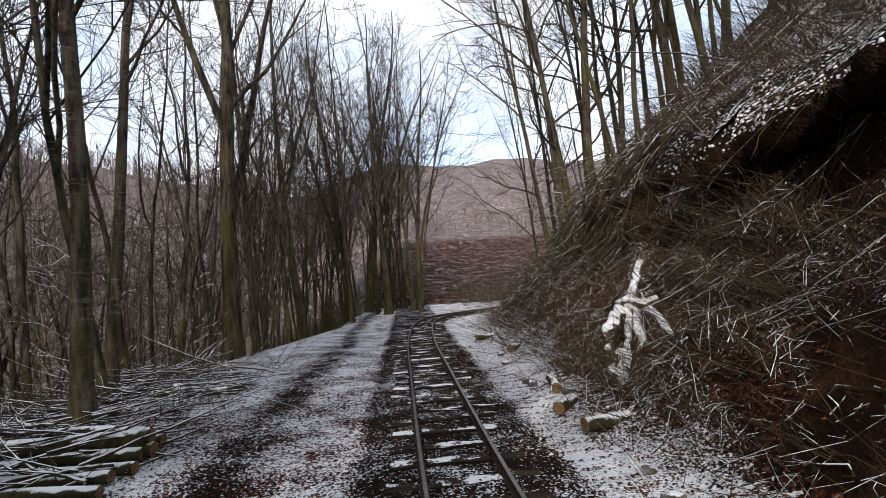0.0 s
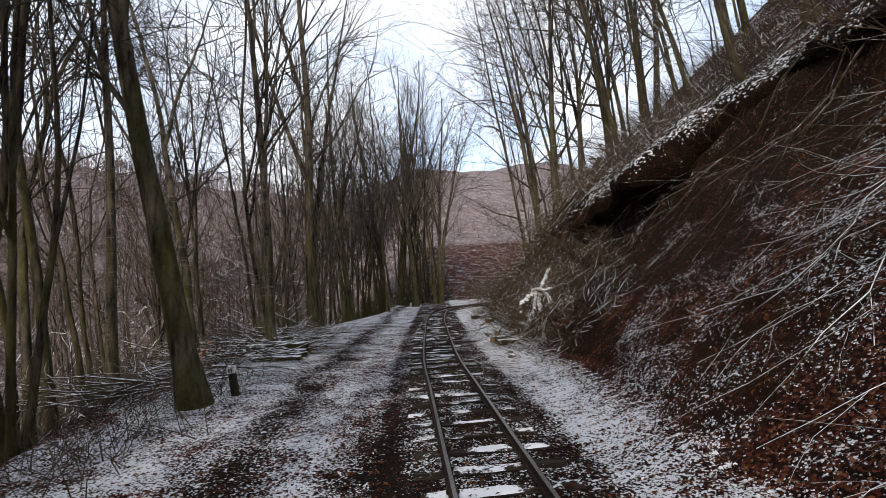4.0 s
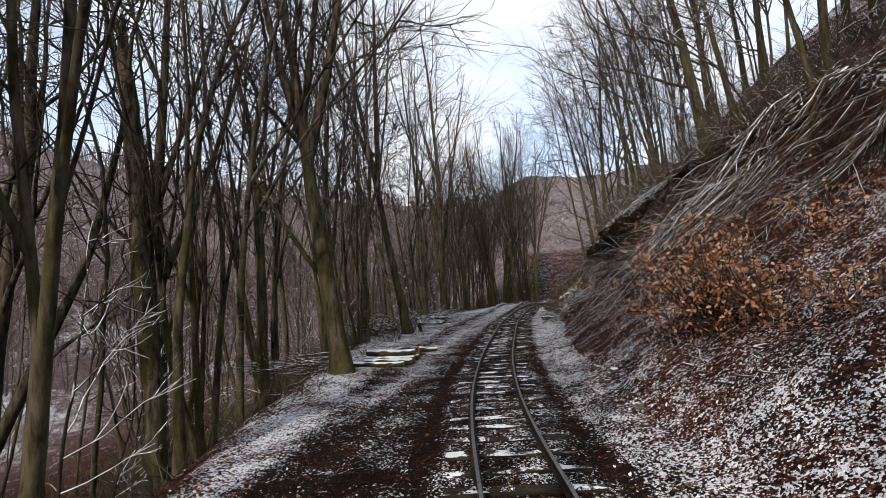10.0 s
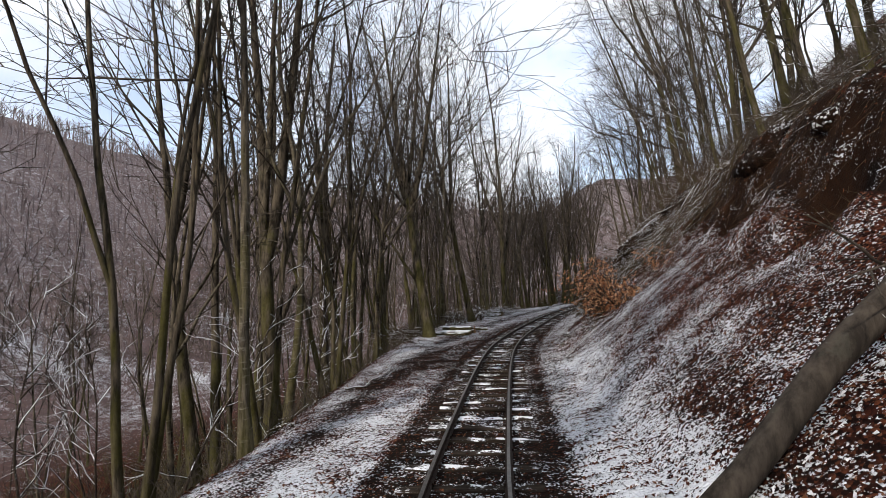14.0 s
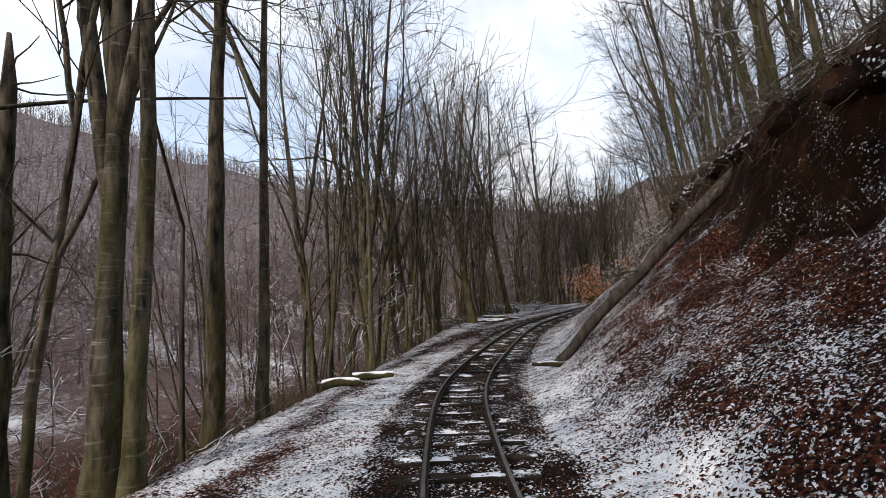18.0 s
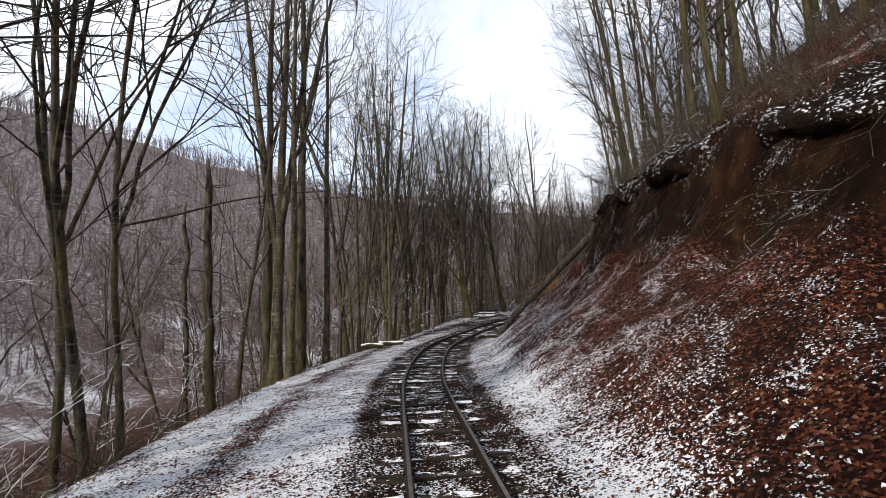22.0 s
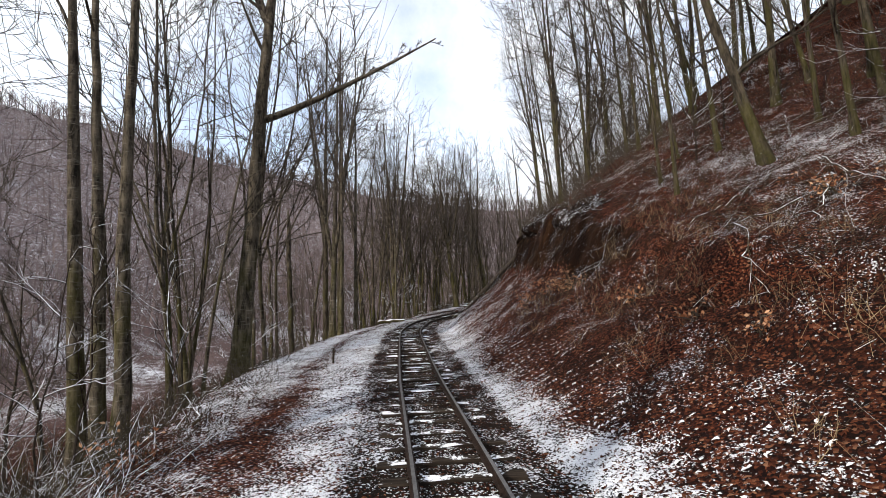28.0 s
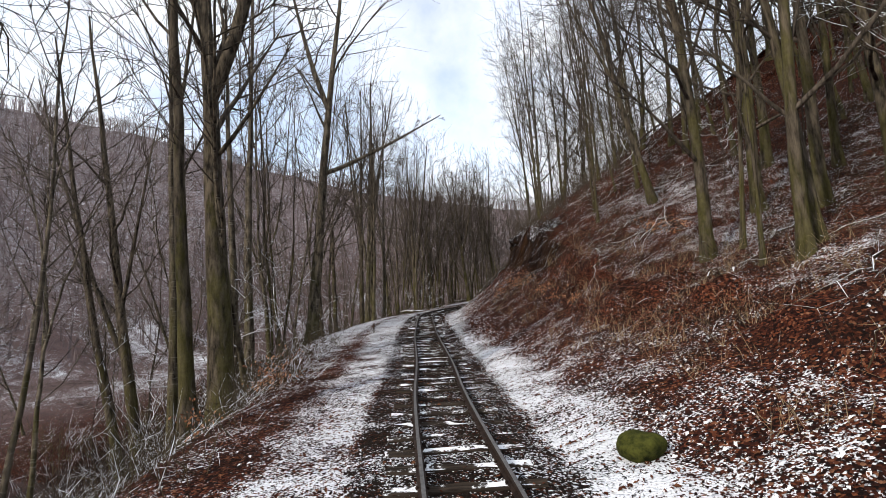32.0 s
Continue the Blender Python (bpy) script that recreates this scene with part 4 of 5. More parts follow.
for x, y, r, lean in BANK_TREES:
    v, d = nearest(x, y)
    rt_ = RIGHT[int(np.argmin(abs(LINE[:, 1] - v)))]
    sc = trng.uniform(0.9, 1.1)
    plant("bank_beech", x, y, sc, math.degrees(math.atan2(rt_[1], rt_[0])) + trng.uniform(-35, 35), (lean * rt_[1], -lean * rt_[0]), None, min(1.6, 0.78 * r / 0.16 / sc))
# a tree by the line's end that throws its long shadow on the bank
plant("straight_beech", 16.2, -51.2, 1.0, 0, (0, 0), 0, 1.9)


def scatter(n, vs, dist, kinds, clear=1.6, lean=0.0, taken=[], tall=1.0):
    """Trees at random places of a stretch, not too near each other."""
    made = 0
    for _ in range(n * 6):
        v, d = trng.uniform(*vs), trng.uniform(*dist)
        if v < 26 and -20 < d < 0 and d > float(section(v)[0]) - 0.35:
            continue
        x, y = at(v, d)
        if any((x - a) ** 2 + (y - b) ** 2 < clear ** 2 for a, b in taken):
            continue
        taken.append((x, y))
        kind = kinds[trng.randint(len(kinds))]
        sc = tall * trng.uniform(0.78, 1.1)
        turn = trng.uniform(-50, 50) if kind == "bank_tree" else None
        plant(kind, x, y, sc, turn, (trng.normal(0, 2.5), trng.normal(0, 2.5) - lean), None, trng.uniform(0.8, 1.15) / tall ** 0.5)
        made += 1
        if made == n:
            break


TAKEN = [(r[1], r[2]) for r in EDGE_TREES] + [(r[0], r[1]) for r in BANK_TREES] + [(-3.35, -8.95), (-4.75, 0.15), (-3.6, -17.7), (-6.95, -17.15), (2.1, -29.7), (-0.95, -26.3), (-0.6, -25.3), (6.2, -37.8), (6.1, -41.25), (12.75, -45.6), (3.4, -44.0), (0.85, -29.0), (-6.3, -11.0)]
BROAD = ["distant_tree", "coppiced_hornbeam", "distant_tree", "distant_tree"]
scatter(8, (8, 22), (-7.2, -4.2), ["young_tree", "slender_tree", "tall_beech", "young_tree"], 1.0, 0, TAKEN, 1.2)
scatter(17, (-20, 30), (-16, -6.0), ["young_tree", "slender_tree", "slender_tree", "coppiced_hornbeam", "tall_beech"], 1.5, 1, TAKEN, 1.15)
scatter(14, (-50, -20), (-16, -6.6), ["young_tree", "slender_tree", "slender_tree"], 1.8, 1, TAKEN)
scatter(9, (-8, 10), (-10.5, -5.6), ["slender_tree"], 1.2, 0, TAKEN, 1.3)
scatter(6, (-4, 13), (-11, -6.8), ["slender_tree"], 1.0, 0, TAKEN, 1.4)
scatter(8, (-12, 8), (8.5, 12), ["bank_beech"], 1.2, 3, TAKEN, 1.15)
scatter(12, (-13, 16), (-11, -5.2), ["young_tree", "slender_tree", "slender_tree", "slender_tree"], 0.9, 0, TAKEN, 1.2)
scatter(44, (-18, 45), (-34, -16), BROAD, 2.0, 0, TAKEN, 1.25)
scatter(14, (-48, -18), (-34, -16), ["young_tree", "distant_tree"], 2.4, 0, TAKEN)
scatter(22, (20, 34), (-20, -3.0), ["slender_tree", "distant_tree", "distant_tree"], 0.75, 0, TAKEN, 1.3)
scatter(18, (26.8, 34), (-6.5, 0.8), ["slender_tree", "distant_tree", "tall_beech"], 0.7, 0, TAKEN, 1.2)
scatter(20, (28.5, 40), (-14, 1.0), ["distant_tree"], 0.8, 0, TAKEN, 1.2)
scatter(16, (12, 19.5), (6.0, 12), ["distant_tree", "slender_tree", "bank_beech"], 1.0, 3, TAKEN, 1.3)
scatter(20, (38, 52), (-18, 0.5), ["distant_tree"], 0.9, 0, TAKEN)
scatter(6, (14, 26), (-14, -6), ["young_tree", "slender_tree", "coppiced_hornbeam"], 1.1, 0, TAKEN)
scatter(20, (-30, 19), (8.5, 15), ["bank_beech", "slender_tree", "slender_tree", "young_tree"], 1.4, 3, TAKEN)
scatter(36, (-56, 19), (14, 32), ["distant_tree"], 1.8, 2, TAKEN)
scatter(56, (-54, -28), (9, 26), ["distant_tree", "slender_tree", "bank_beech"], 1.3, 2, TAKEN)
scatter(56, (-50, 14), (-15, -5.2), ["frosted_sapling"], 0.8, 0, TAKEN)
scatter(46, (-48, 14), (7.4, 12), ["frosted_sapling"], 0.8, 8, TAKEN)


def far_woods():
    """The woods on the hill across the valley."""
    rng = np.random.RandomState(8)
    v, f = [], []

    def sliver(a, b, w):
        k = len(v)
        o = np.array([rng.normal(), rng.normal(), 0.1]) * w
        v.extend([tuple(a - o), tuple(a + o), tuple(b)])
        f.append((k, k + 1, k + 2))

    made = 0
    while made < 9000:
        az, r = math.radians(rng.uniform(-16, 130)), 62 + 160 * rng.rand() ** 0.8
        x, y = 5 - math.sin(az) * r, -25 + math.cos(az) * r
        if math.hypot(x - LINE[:, 0].clip(-9, 45).mean(), 0) < 0:
            continue
        vv, d = nearest(x, y)
        if d > -36 and y < 70:
            continue
        z = ground_z(x, y) if y < 60 else float(lie(np.float64(x), np.float64(y), 60.0, x + 1.9))
        p, h = np.array([x, y, z - 0.3]), rng.uniform(5, 8)
        top = p + np.array([rng.normal(0, 0.5), rng.normal(0, 0.5), h])
        sliver(p, top, 0.09)
        for k in range(7):
            s = rng.uniform(0.3, 0.95)
            a = p + (top - p) * s
            q = rng.uniform(0, 6.28)
            ln = h * (1.05 - s) * 0.55
            sliver(a, a + np.array([math.cos(q) * ln * 0.6, math.sin(q) * ln * 0.6, ln]), 0.05)
        made += 1
    me = bpy.data.meshes.new("far_woods")
    me.from_pydata(v, [], f)
    me.materials.append(HAZY_WOOD)
    return tagged(new("far_woods", me), "brown leafless woods covering the hillside across the valley", "woods", kind="stuff")


far_woods()


# ---- the overhanging lip of the bank ----
def lip_z(v, d):
    x, y = at(v, d)
    return x, y, float(lie(np.float64(x), np.float64(y), v, d))


def turf_lip(v0, v1, out, seed):
    """A ragged slab of rooted turf that hangs out over the scarp."""
    rng = np.random.RandomState(seed)
    bm = bmesh.new()
    n = max(6, int(abs(v1 - v0) / 0.22))
    rows = []
    for k in range(n + 1):
        v = v0 + (v1 - v0) * k / n
        _, _, d1, z1, d2, z2, up = [float(q) for q in section(v)]
        end = max(0.0, math.sin(math.pi * k / n)) ** 0.5
        o = out * end * (0.75 + 0.3 * math.sin(v * 1.9 + seed) + 0.12 * rng.normal()) + 0.08
        droop = 0.16 + (0.42 if seed == 2 else 0.22) * o
        th = (0.45 if seed == 2 else 0.22) + 0.10 * rng.rand()
        x, y, zb = lip_z(v, d2 + 1.3)
        prof = [(d2 + 1.3, zb - 0.05), (d2 + 0.7, lip_z(v, d2 + 0.7)[2] + 0.07), (d2 + 0.2, lip_z(v, d2 + 0.2)[2] + 0.10), (d2 - o * 0.5, z2 + 0.08 - droop * 0.4), (d2 - o, z2 - droop + 0.04 * rng.normal()),
                (d2 - o - 0.05, z2 - droop - 0.12), (d2 - o + 0.08, z2 - droop - th), (d2 - o * 0.4, z2 - droop - th - 0.05), (d2 + 0.15, z2 - 0.55)]
        row = []
        for d, z in prof:
            x, y = at(v, d + rng.normal(0, 0.03))
            w = noise.noise(Vector((x, y, z)) * 2.3) * 0.16 + noise.noise(Vector((x, y, z)) * 6.1) * 0.07
            row.append(bm.verts.new((x - w, y + w * 0.4, z + rng.normal(0, 0.02) + w * 0.6)))
        rows.append(row)
    for a, b in zip(rows, rows[1:]):
        for q in range(8):
            bm.faces.new((a[q], b[q], b[q + 1], a[q + 1]))
    bmesh.ops.recalc_face_normals(bm, faces=bm.faces)
    for f in bm.faces:
        f.smooth = True
    e = thing("turf_overhang", Matrix(), "dark overhanging turf slab with roots and snow on top", "turf", "turf along the bank's lip")
    part("turf", bm, TURF_SNOWY if seed == 2 else TURF, e)
    for side in range(max(2, int(n / 3))):
        t = Tubes()
        v = v0 + (v1 - v0) * rng.uniform(0.08, 0.92)
        _, _, d1, z1, d2, z2, up = [float(q) for q in section(v)]
        d = d2 - out * rng.uniform(0.1, 0.7)
        x, y = at(v, d)
        ln = rng.uniform(0.4, 1.2)
        l = wander((x, y, z2 - 0.4), (rng.normal(0, 0.4) - 0.3, rng.normal(0, 0.4), -1), ln, 6, rng, 0.25, -0.03)
        t.add(l, np.linspace(0.016, 0.004, 7), 4)
        for q in range(3):
            t.add(wander(l[rng.randint(1, 5)], rng.normal(0, 1, 3) + np.array([0, 0, -0.6]), ln * 0.5, 3, rng, 0.25, -0.03), np.linspace(0.008, 0.002, 4), 3)
        part("root", t.mesh("root", ROOT), ROOT, e)


for v0, v1, out, seed in ((10.5, 7.4, 0.45, 1), (7.2, 0.6, 1.5, 2), (0.8, -3.4, 0.55, 3), (-3.6, -8.4, 0.5, 4), (-8.6, -11.0, 0.4, 5), (-11.6, -13.4, 0.3, 12), (-14.4, -16.9, 0.5, 6), (-18.0, -20.0, 0.4, 7), (-20.8, -22.6, 0.35, 13), (-23.2, -26.2, 0.5, 8), (-26.8, -28.6, 0.35, 14), (-29.0, -31.4, 0.5, 9), (-32.4, -34.4, 0.35, 10)):
    turf_lip(v0, v1, out, seed)


# ---- logs and posts ----
def log_mesh(length, r, seed):
    """A sawn log along x, with bark and a cut face at each end."""
    rng = np.random.RandomState(seed)
    bm = bmesh.new()
    rings, n, sides = [], 6, 12
    bow = rng.normal(0, 0.02)
    for k in range(n + 1):
        x = -length / 2 + length * k / n
        rr = r * (1.04 - 0.1 * k / n) * (1 + rng.normal(0, 0.025))
        rings.append([bm.verts.new((x, math.cos(a) * rr * (1 + rng.normal(0, 0.02)), math.sin(a) * rr * (1 + rng.normal(0, 0.02)) + bow * math.sin(math.pi * k / n))) for a in np.linspace(0, 6.283, sides, endpoint=False)])
    for a, b in zip(rings, rings[1:]):
        for q in range(sides):
            f = bm.faces.new((a[q], a[(q + 1) % sides], b[(q + 1) % sides], b[q]))
            f.smooth = True
    bmesh.ops.recalc_face_normals(bm, faces=bm.faces)
    faces = []
    for ring, s in ((rings[0], -1), (rings[-1], 1)):
        ends = bmesh.new()
        vs = [ends.verts.new((v.co.x + s * 0.002, v.co.y * 0.97, v.co.z * 0.97)) for v in ring]
        c = ends.verts.new((ring[0].co.x + s * 0.008, 0, sum(v.co.z for v in ring) / sides))
        for q in range(sides):
            t = (vs[q], vs[(q + 1) % sides], c)
            ends.faces.new(t[::-1] if s < 0 else t)
        faces.append(ends)
    return bm, faces


def log(x, y, z, length, r, turn, seed, tilt=0, label="sawn log with dark bark and snow on top"):
    e = thing("log", pose(x, y, z, 0, tilt, turn), label, "log", "logs beside the railway")
    bm, faces = log_mesh(length, r, seed)
    part("bark", bm, LOG_BARK, e)
    for face in faces:
        part("cut_face", face, CUT_WOOD, e, "pale sawn wood")
    return e


lrng = np.random.RandomState(5)
# the stack by the brushwood
for k, (dx, dy, dz, ln, r) in enumerate([(0, 0.9, 0.10, 1.6, 0.09), (0.05, 0.66, 0.10, 1.9, 0.10), (-0.05, 0.42, 0.09, 1.5, 0.08), (0.1, 0.18, 0.08, 1.7, 0.075), (0.0, -0.1, 0.08, 1.4, 0.07), (0.02, 0.55, 0.26, 1.7, 0.095), (-0.06, 0.8, 0.25, 1.5, 0.08), (0.1, -0.4, 0.07, 1.3, 0.06),
                                         (-0.3, 3.7, 0.09, 1.4, 0.07), (-0.1, 4.0, 0.08, 1.3, 0.06), (-0.35, 4.25, 0.08, 1.5, 0.07)]):
    x, y = -4.4 + dx - ln / 2, 4.7 + dy
    log(x, y, ground_z(x, y) + dz, ln, r, lrng.normal(-4, 4), 100 + k)
# the short stack nearer the track
for k, (dx, dy, dz, ln, r) in enumerate([(0, 0.0, 0.09, 1.35, 0.10), (0.02, -0.24, 0.08, 1.3, 0.09), (0.03, 0.24, 0.09, 1.3, 0.09), (-0.1, -0.5, 0.07, 1.5, 0.07), (0.0, 0.1, 0.26, 1.35, 0.09)]):
    x, y = -2.0 + dx - ln / 2, -7.6 + dy
    log(x, y, ground_z(x, y) + dz, ln, r, lrng.normal(3, 3), 140 + k)
log(-2.3, -5.3, ground_z(-2.3, -5.3) + 0.07, 0.55, 0.075, 12, 151)
log(-2.9, -5.1, ground_z(-2.9, -5.1) + 0.05, 0.8, 0.05, 4, 152)
log(1.38, -23.85, ground_z(1.38, -23.85) + 0.09, 0.95, 0.09, 34, 153)
log(1.2, -24.75, ground_z(1.2, -24.75) + 0.09, 0.8, 0.10, 40, 154)
for k, (v, d, tn) in enumerate([(6.0, 1.75, 50), (5.0, 1.9, 15), (7.0, 1.9, 80), (10.5, 2.1, 60), (13.2, 1.9, 20)]):
    x, y = at(v, d)
    log(x, y, ground_z(x, y) + 0.07, 0.55 + 0.1 * (k % 3), 0.085, tn, 160 + k, 0, "short snow-covered log lying by the track")


def post(name, x, y, h, w, mat, label, tilt=(0, 0), cap=False):
    """A square weathered post; cap: a white painted top with an unreadable black mark."""
    e = thing(name, pose(x, y, ground_z(x, y) - 0.08, tilt[0], tilt[1], lrng.uniform(-20, 20)), label, "post")
    bm = bmesh.new()
    prev = None
    rng = np.random.RandomState(int(h * 100))
    for k in range(6):
        z = (h + 0.08) * k / 5
        ww = w / 2 * (1 - 0.1 * k / 5)
        b = ww * 0.25
        ring = [bm.verts.new((px + rng.normal(0, 0.002), py + rng.normal(0, 0.002), z)) for px, py in ((-ww + b, -ww), (ww - b, -ww), (ww, -ww + b), (ww, ww - b), (ww - b, ww), (-ww + b, ww), (-ww, ww - b), (-ww, -ww + b))]
        if prev:
            for q in range(8):
                bm.faces.new((prev[q], prev[(q + 1) % 8], ring[(q + 1) % 8], ring[q]))
        prev = ring
    bm.faces.new(prev)
    part("shaft", bm, mat, e)
    if cap:
        bm = bmesh.new()
        bmesh.ops.create_cube(bm, size=1, matrix=Matrix.Translation((0, 0, h + 0.02)) @ Matrix.Diagonal((w * 1.12, w * 1.12, 0.13, 1)))
        bmesh.ops.bevel(bm, geom=bm.edges[:], offset=0.012, segments=2, affect="EDGES")
        c = part("painted_top", bm, WHITE_PAINT, e, "white painted top")
        for dx in (-0.022, 0.018):
            bm = bmesh.new()
            bmesh.ops.create_cube(bm, size=1, matrix=Matrix.Translation((dx, -w * 0.56 - 0.003, h + 0.02)) @ Matrix.Diagonal((0.022, 0.005, 0.07, 1)))
            part("mark", bm, BLACK_PAINT, c)
    return e


post("distance_post", -4.4, 0.75, 0.52, 0.12, POST_WOOD, "short dark wooden post with a white painted top", (4, -6), True)
post("survey_stake", -2.17, -6.62, 0.34, 0.05, STAKE_WOOD, "short orange-brown wooden stake in the snow", (0, -4))
post("marker_stake", 9.72, -37.06, 0.42, 0.045, POST_WOOD, "short dark stake standing in the snow", (0, 2))


# ---- fallen wood ----
def stick(t, a, way, length, r, rng, bend=0.06, side=3, rise=0.0):
    """A thin branch with a few side twigs."""
    l = wander(a, way, length, 7, rng, bend, rise)
    t.add(l, np.linspace(r, r * 0.3, 8), 5)
    for k in range(side):
        i = rng.randint(2, 7)
        d = turned((l[i] - l[i - 1]) / (np.linalg.norm(l[i] - l[i - 1]) + 1e-9), rng.uniform(0.4, 0.8), rng)
        s = wander(l[i], d, length * rng.uniform(0.18, 0.4), 4, rng, 0.12, rise)
        t.add(s, np.linspace(r * 0.45, r * 0.12, 5), 3)
        for q in range(2):
            j = rng.randint(1, 5)
            d2 = turned((s[j] - s[j - 1]) / (np.linalg.norm(s[j] - s[j - 1]) + 1e-9), 0.6, rng)
            t.add([s[j], s[j] + d2 * length * rng.uniform(0.05, 0.14)], (r * 0.2, r * 0.06), 3)


def fallen_branch(v, d, v2, d2, r, seed, lift=0.15, label="fallen bare branch with snow along it lying on the bank", side=9, mat=None):
    """A branch that lies on the ground from one place to another."""
    rng = np.random.RandomState(seed)
    t = Tubes()
    a, b = lip_z(v, d), lip_z(v2, d2)
    n = 10
    pts, rad = [], []
    for k in range(n + 1):
        s = k / n
        vv, dd = v + (v2 - v) * s, d + (d2 - d) * s
        x, y, z = lip_z(vv, dd)
        pts.append((x + rng.normal(0, 0.04), y + rng.normal(0, 0.04), max(z, (a[2] + (b[2] - a[2]) * s)) * 0.5 + z * 0.5 + lift + rng.normal(0, 0.03)))
        rad.append(r * (1 - 0.75 * s))
    pts = np.array(pts)
    t.add(pts, rad, 6, True)
    ln = np.linalg.norm(pts[-1] - pts[0])
    for q in range(side):
        i = rng.randint(2, n + 1)
        w = (pts[i] - pts[i - 1]) / np.linalg.norm(pts[i] - pts[i - 1])
        dd = turned(w, rng.uniform(0.3, 0.7), rng)
        stick(t, pts[i], dd, ln * rng.uniform(0.2, 0.45), max(0.006, rad[i] * 0.5), rng, 0.1, 3)
    e = thing("fallen_branch", Matrix(), label, "branch", "fallen branches on the bank")
    part("branch", t.mesh("branch", mat or DEADWOOD), DEADWOOD, e)


frng = np.random.RandomState(31)
# long poles and tops slid down beyond the root stump
for k in range(26):
    v = frng.uniform(7.5, 13.5)
    fallen_branch(v, frng.uniform(5.4, 8.6), v + frng.uniform(2.0, 5.5), frng.uniform(2.4, 3.8), frng.uniform(0.025, 0.065), 300 + k, frng.uniform(0.1, 0.55), "bare pole slid down the bank among brushwood", 7, DEADWOOD if k % 3 else LOG_BARK)
# stout poles that lie side by side down the bank
for k, (a, b, r) in enumerate([((5.8, 10.14, 6.2), (5.1, 12.4, 4.7), 0.10), ((4.75, 8.2, 4.5), (3.05, 11.9, 1.35), 0.095), ((4.1, 8.8, 3.3), (3.2, 11.3, 1.35), 0.075), ((4.7, 10.4, 4.8), (3.1, 14.2, 2.3), 0.07), ((4.4, 9.2, 3.8), (2.6, 11.7, 1.05), 0.06), ((4.7, 11.8, 4.3), (2.8, 14.7, 1.7), 0.065), ((5.2, 10.0, 5.3), (3.4, 13.4, 2.6), 0.055)]):
    rng = np.random.RandomState(900 + k)
    a, b = np.array(a), np.array(b)
    pole = thing("fallen_pole", Matrix(), "stout bare pole lying down the bank beside others", "pole", "poles on the bank")
    t = Tubes()
    share = np.linspace(0, 1, 9)[:, None]
    t.add(a + (b - a) * share + rng.normal(0, 0.025, (9, 3)), np.linspace(r, r * 0.6, 9), 9, True)
    part("stem", t.mesh("stem", BARK_GREY), BARK_GREY, pole)
    for q in range(4):
        t = Tubes()
        stick(t, a + (b - a) * rng.uniform(0.3, 0.95), (b - a) / np.linalg.norm(b - a) + rng.normal(0, 0.35, 3), rng.uniform(0.6, 1.6), 0.016, rng, 0.1, 3)
        part("side_branch", t.mesh("side_branch", DEADWOOD), DEADWOOD, pole)
# tops that hang over the scarp and its slide
for k in range(9):
    v = frng.uniform(-3.5, 7.0)
    fallen_branch(v, frng.uniform(7.6, 9.5), v + frng.uniform(1.0, 4.0), frng.uniform(4.4, 6.4), frng.uniform(0.015, 0.035), 340 + k, frng.uniform(0.25, 0.6), side=10)
# the pale stems across the leaves
for k, (v, d, v2, d2, r) in enumerate([(-5.2, 8.2, -4.9, 3.7, 0.055), (-6.2, 8.2, -5.6, 3.3, 0.045), (-5.0, 7.4, -3.4, 4.2, 0.03), (-7.2, 7.8, -6.0, 3.0, 0.035), (-8.3, 8.3, -6.6, 3.8, 0.03), (-4.4, 6.6, -3.6, 2.6, 0.025), (-3.6, 6.2, -2.7, 3.1, 0.022)]):
    fallen_branch(v, d, v2, d2, r, 370 + k, 0.28, "pale fallen sapling with fanned twigs lying down the bank", 14, SNOWY_BRANCH)
for k in range(30):
    v = frng.uniform(-13.5, -5.0)
    fallen_branch(v, frng.uniform(6.4, 9.2), v + frng.uniform(0.5, 4.0), frng.uniform(2.8, 5.4), frng.uniform(0.012, 0.04), 400 + k, frng.uniform(0.1, 0.5), side=10)
for k in range(16):
    v = frng.uniform(-31.0, -13.0)
    fallen_branch(v, frng.uniform(6.8, 8.6), v + frng.uniform(1.0, 3.5), frng.uniform(5.0, 6.3), frng.uniform(0.015, 0.045), 440 + k, frng.uniform(0.15, 0.5), side=9)
for k in range(44):
    v = frng.uniform(-52.0, -33.0)
    d = frng.uniform(5.0, 13.0)
    fallen_branch(v, d, v + frng.uniform(-2.0, 2.0), d - frng.uniform(0.8, 2.5), frng.uniform(0.010, 0.025), 460 + k, frng.uniform(0.05, 0.3), side=6)
# small wood at the foot of the bank and along the shelf's edge
for k in range(26):
    v = frng.uniform(1.0, 9.0) if k < 16 else frng.uniform(-14.0, -9.0)
    d = frng.uniform(1.9, 3.8)
    fallen_branch(v, d, v + frng.uniform(-1.0, 1.0), d + frng.uniform(-0.6, 0.7), frng.uniform(0.008, 0.022), 500 + k, 0.06, "small snowy stick at the foot of the bank", 5)
for k in range(26):
    v = frng.uniform(-48.0, 2.0)
    d = float(section(v)[0]) - frng.uniform(0.1, 1.4)
    fallen_branch(v, d, v + frng.uniform(-1.8, 1.8), d + frng.uniform(-1.2, 0.8), frng.uniform(0.008, 0.03), 540 + k, 0.07, "thin dead branch lying at the shelf's edge", 5)


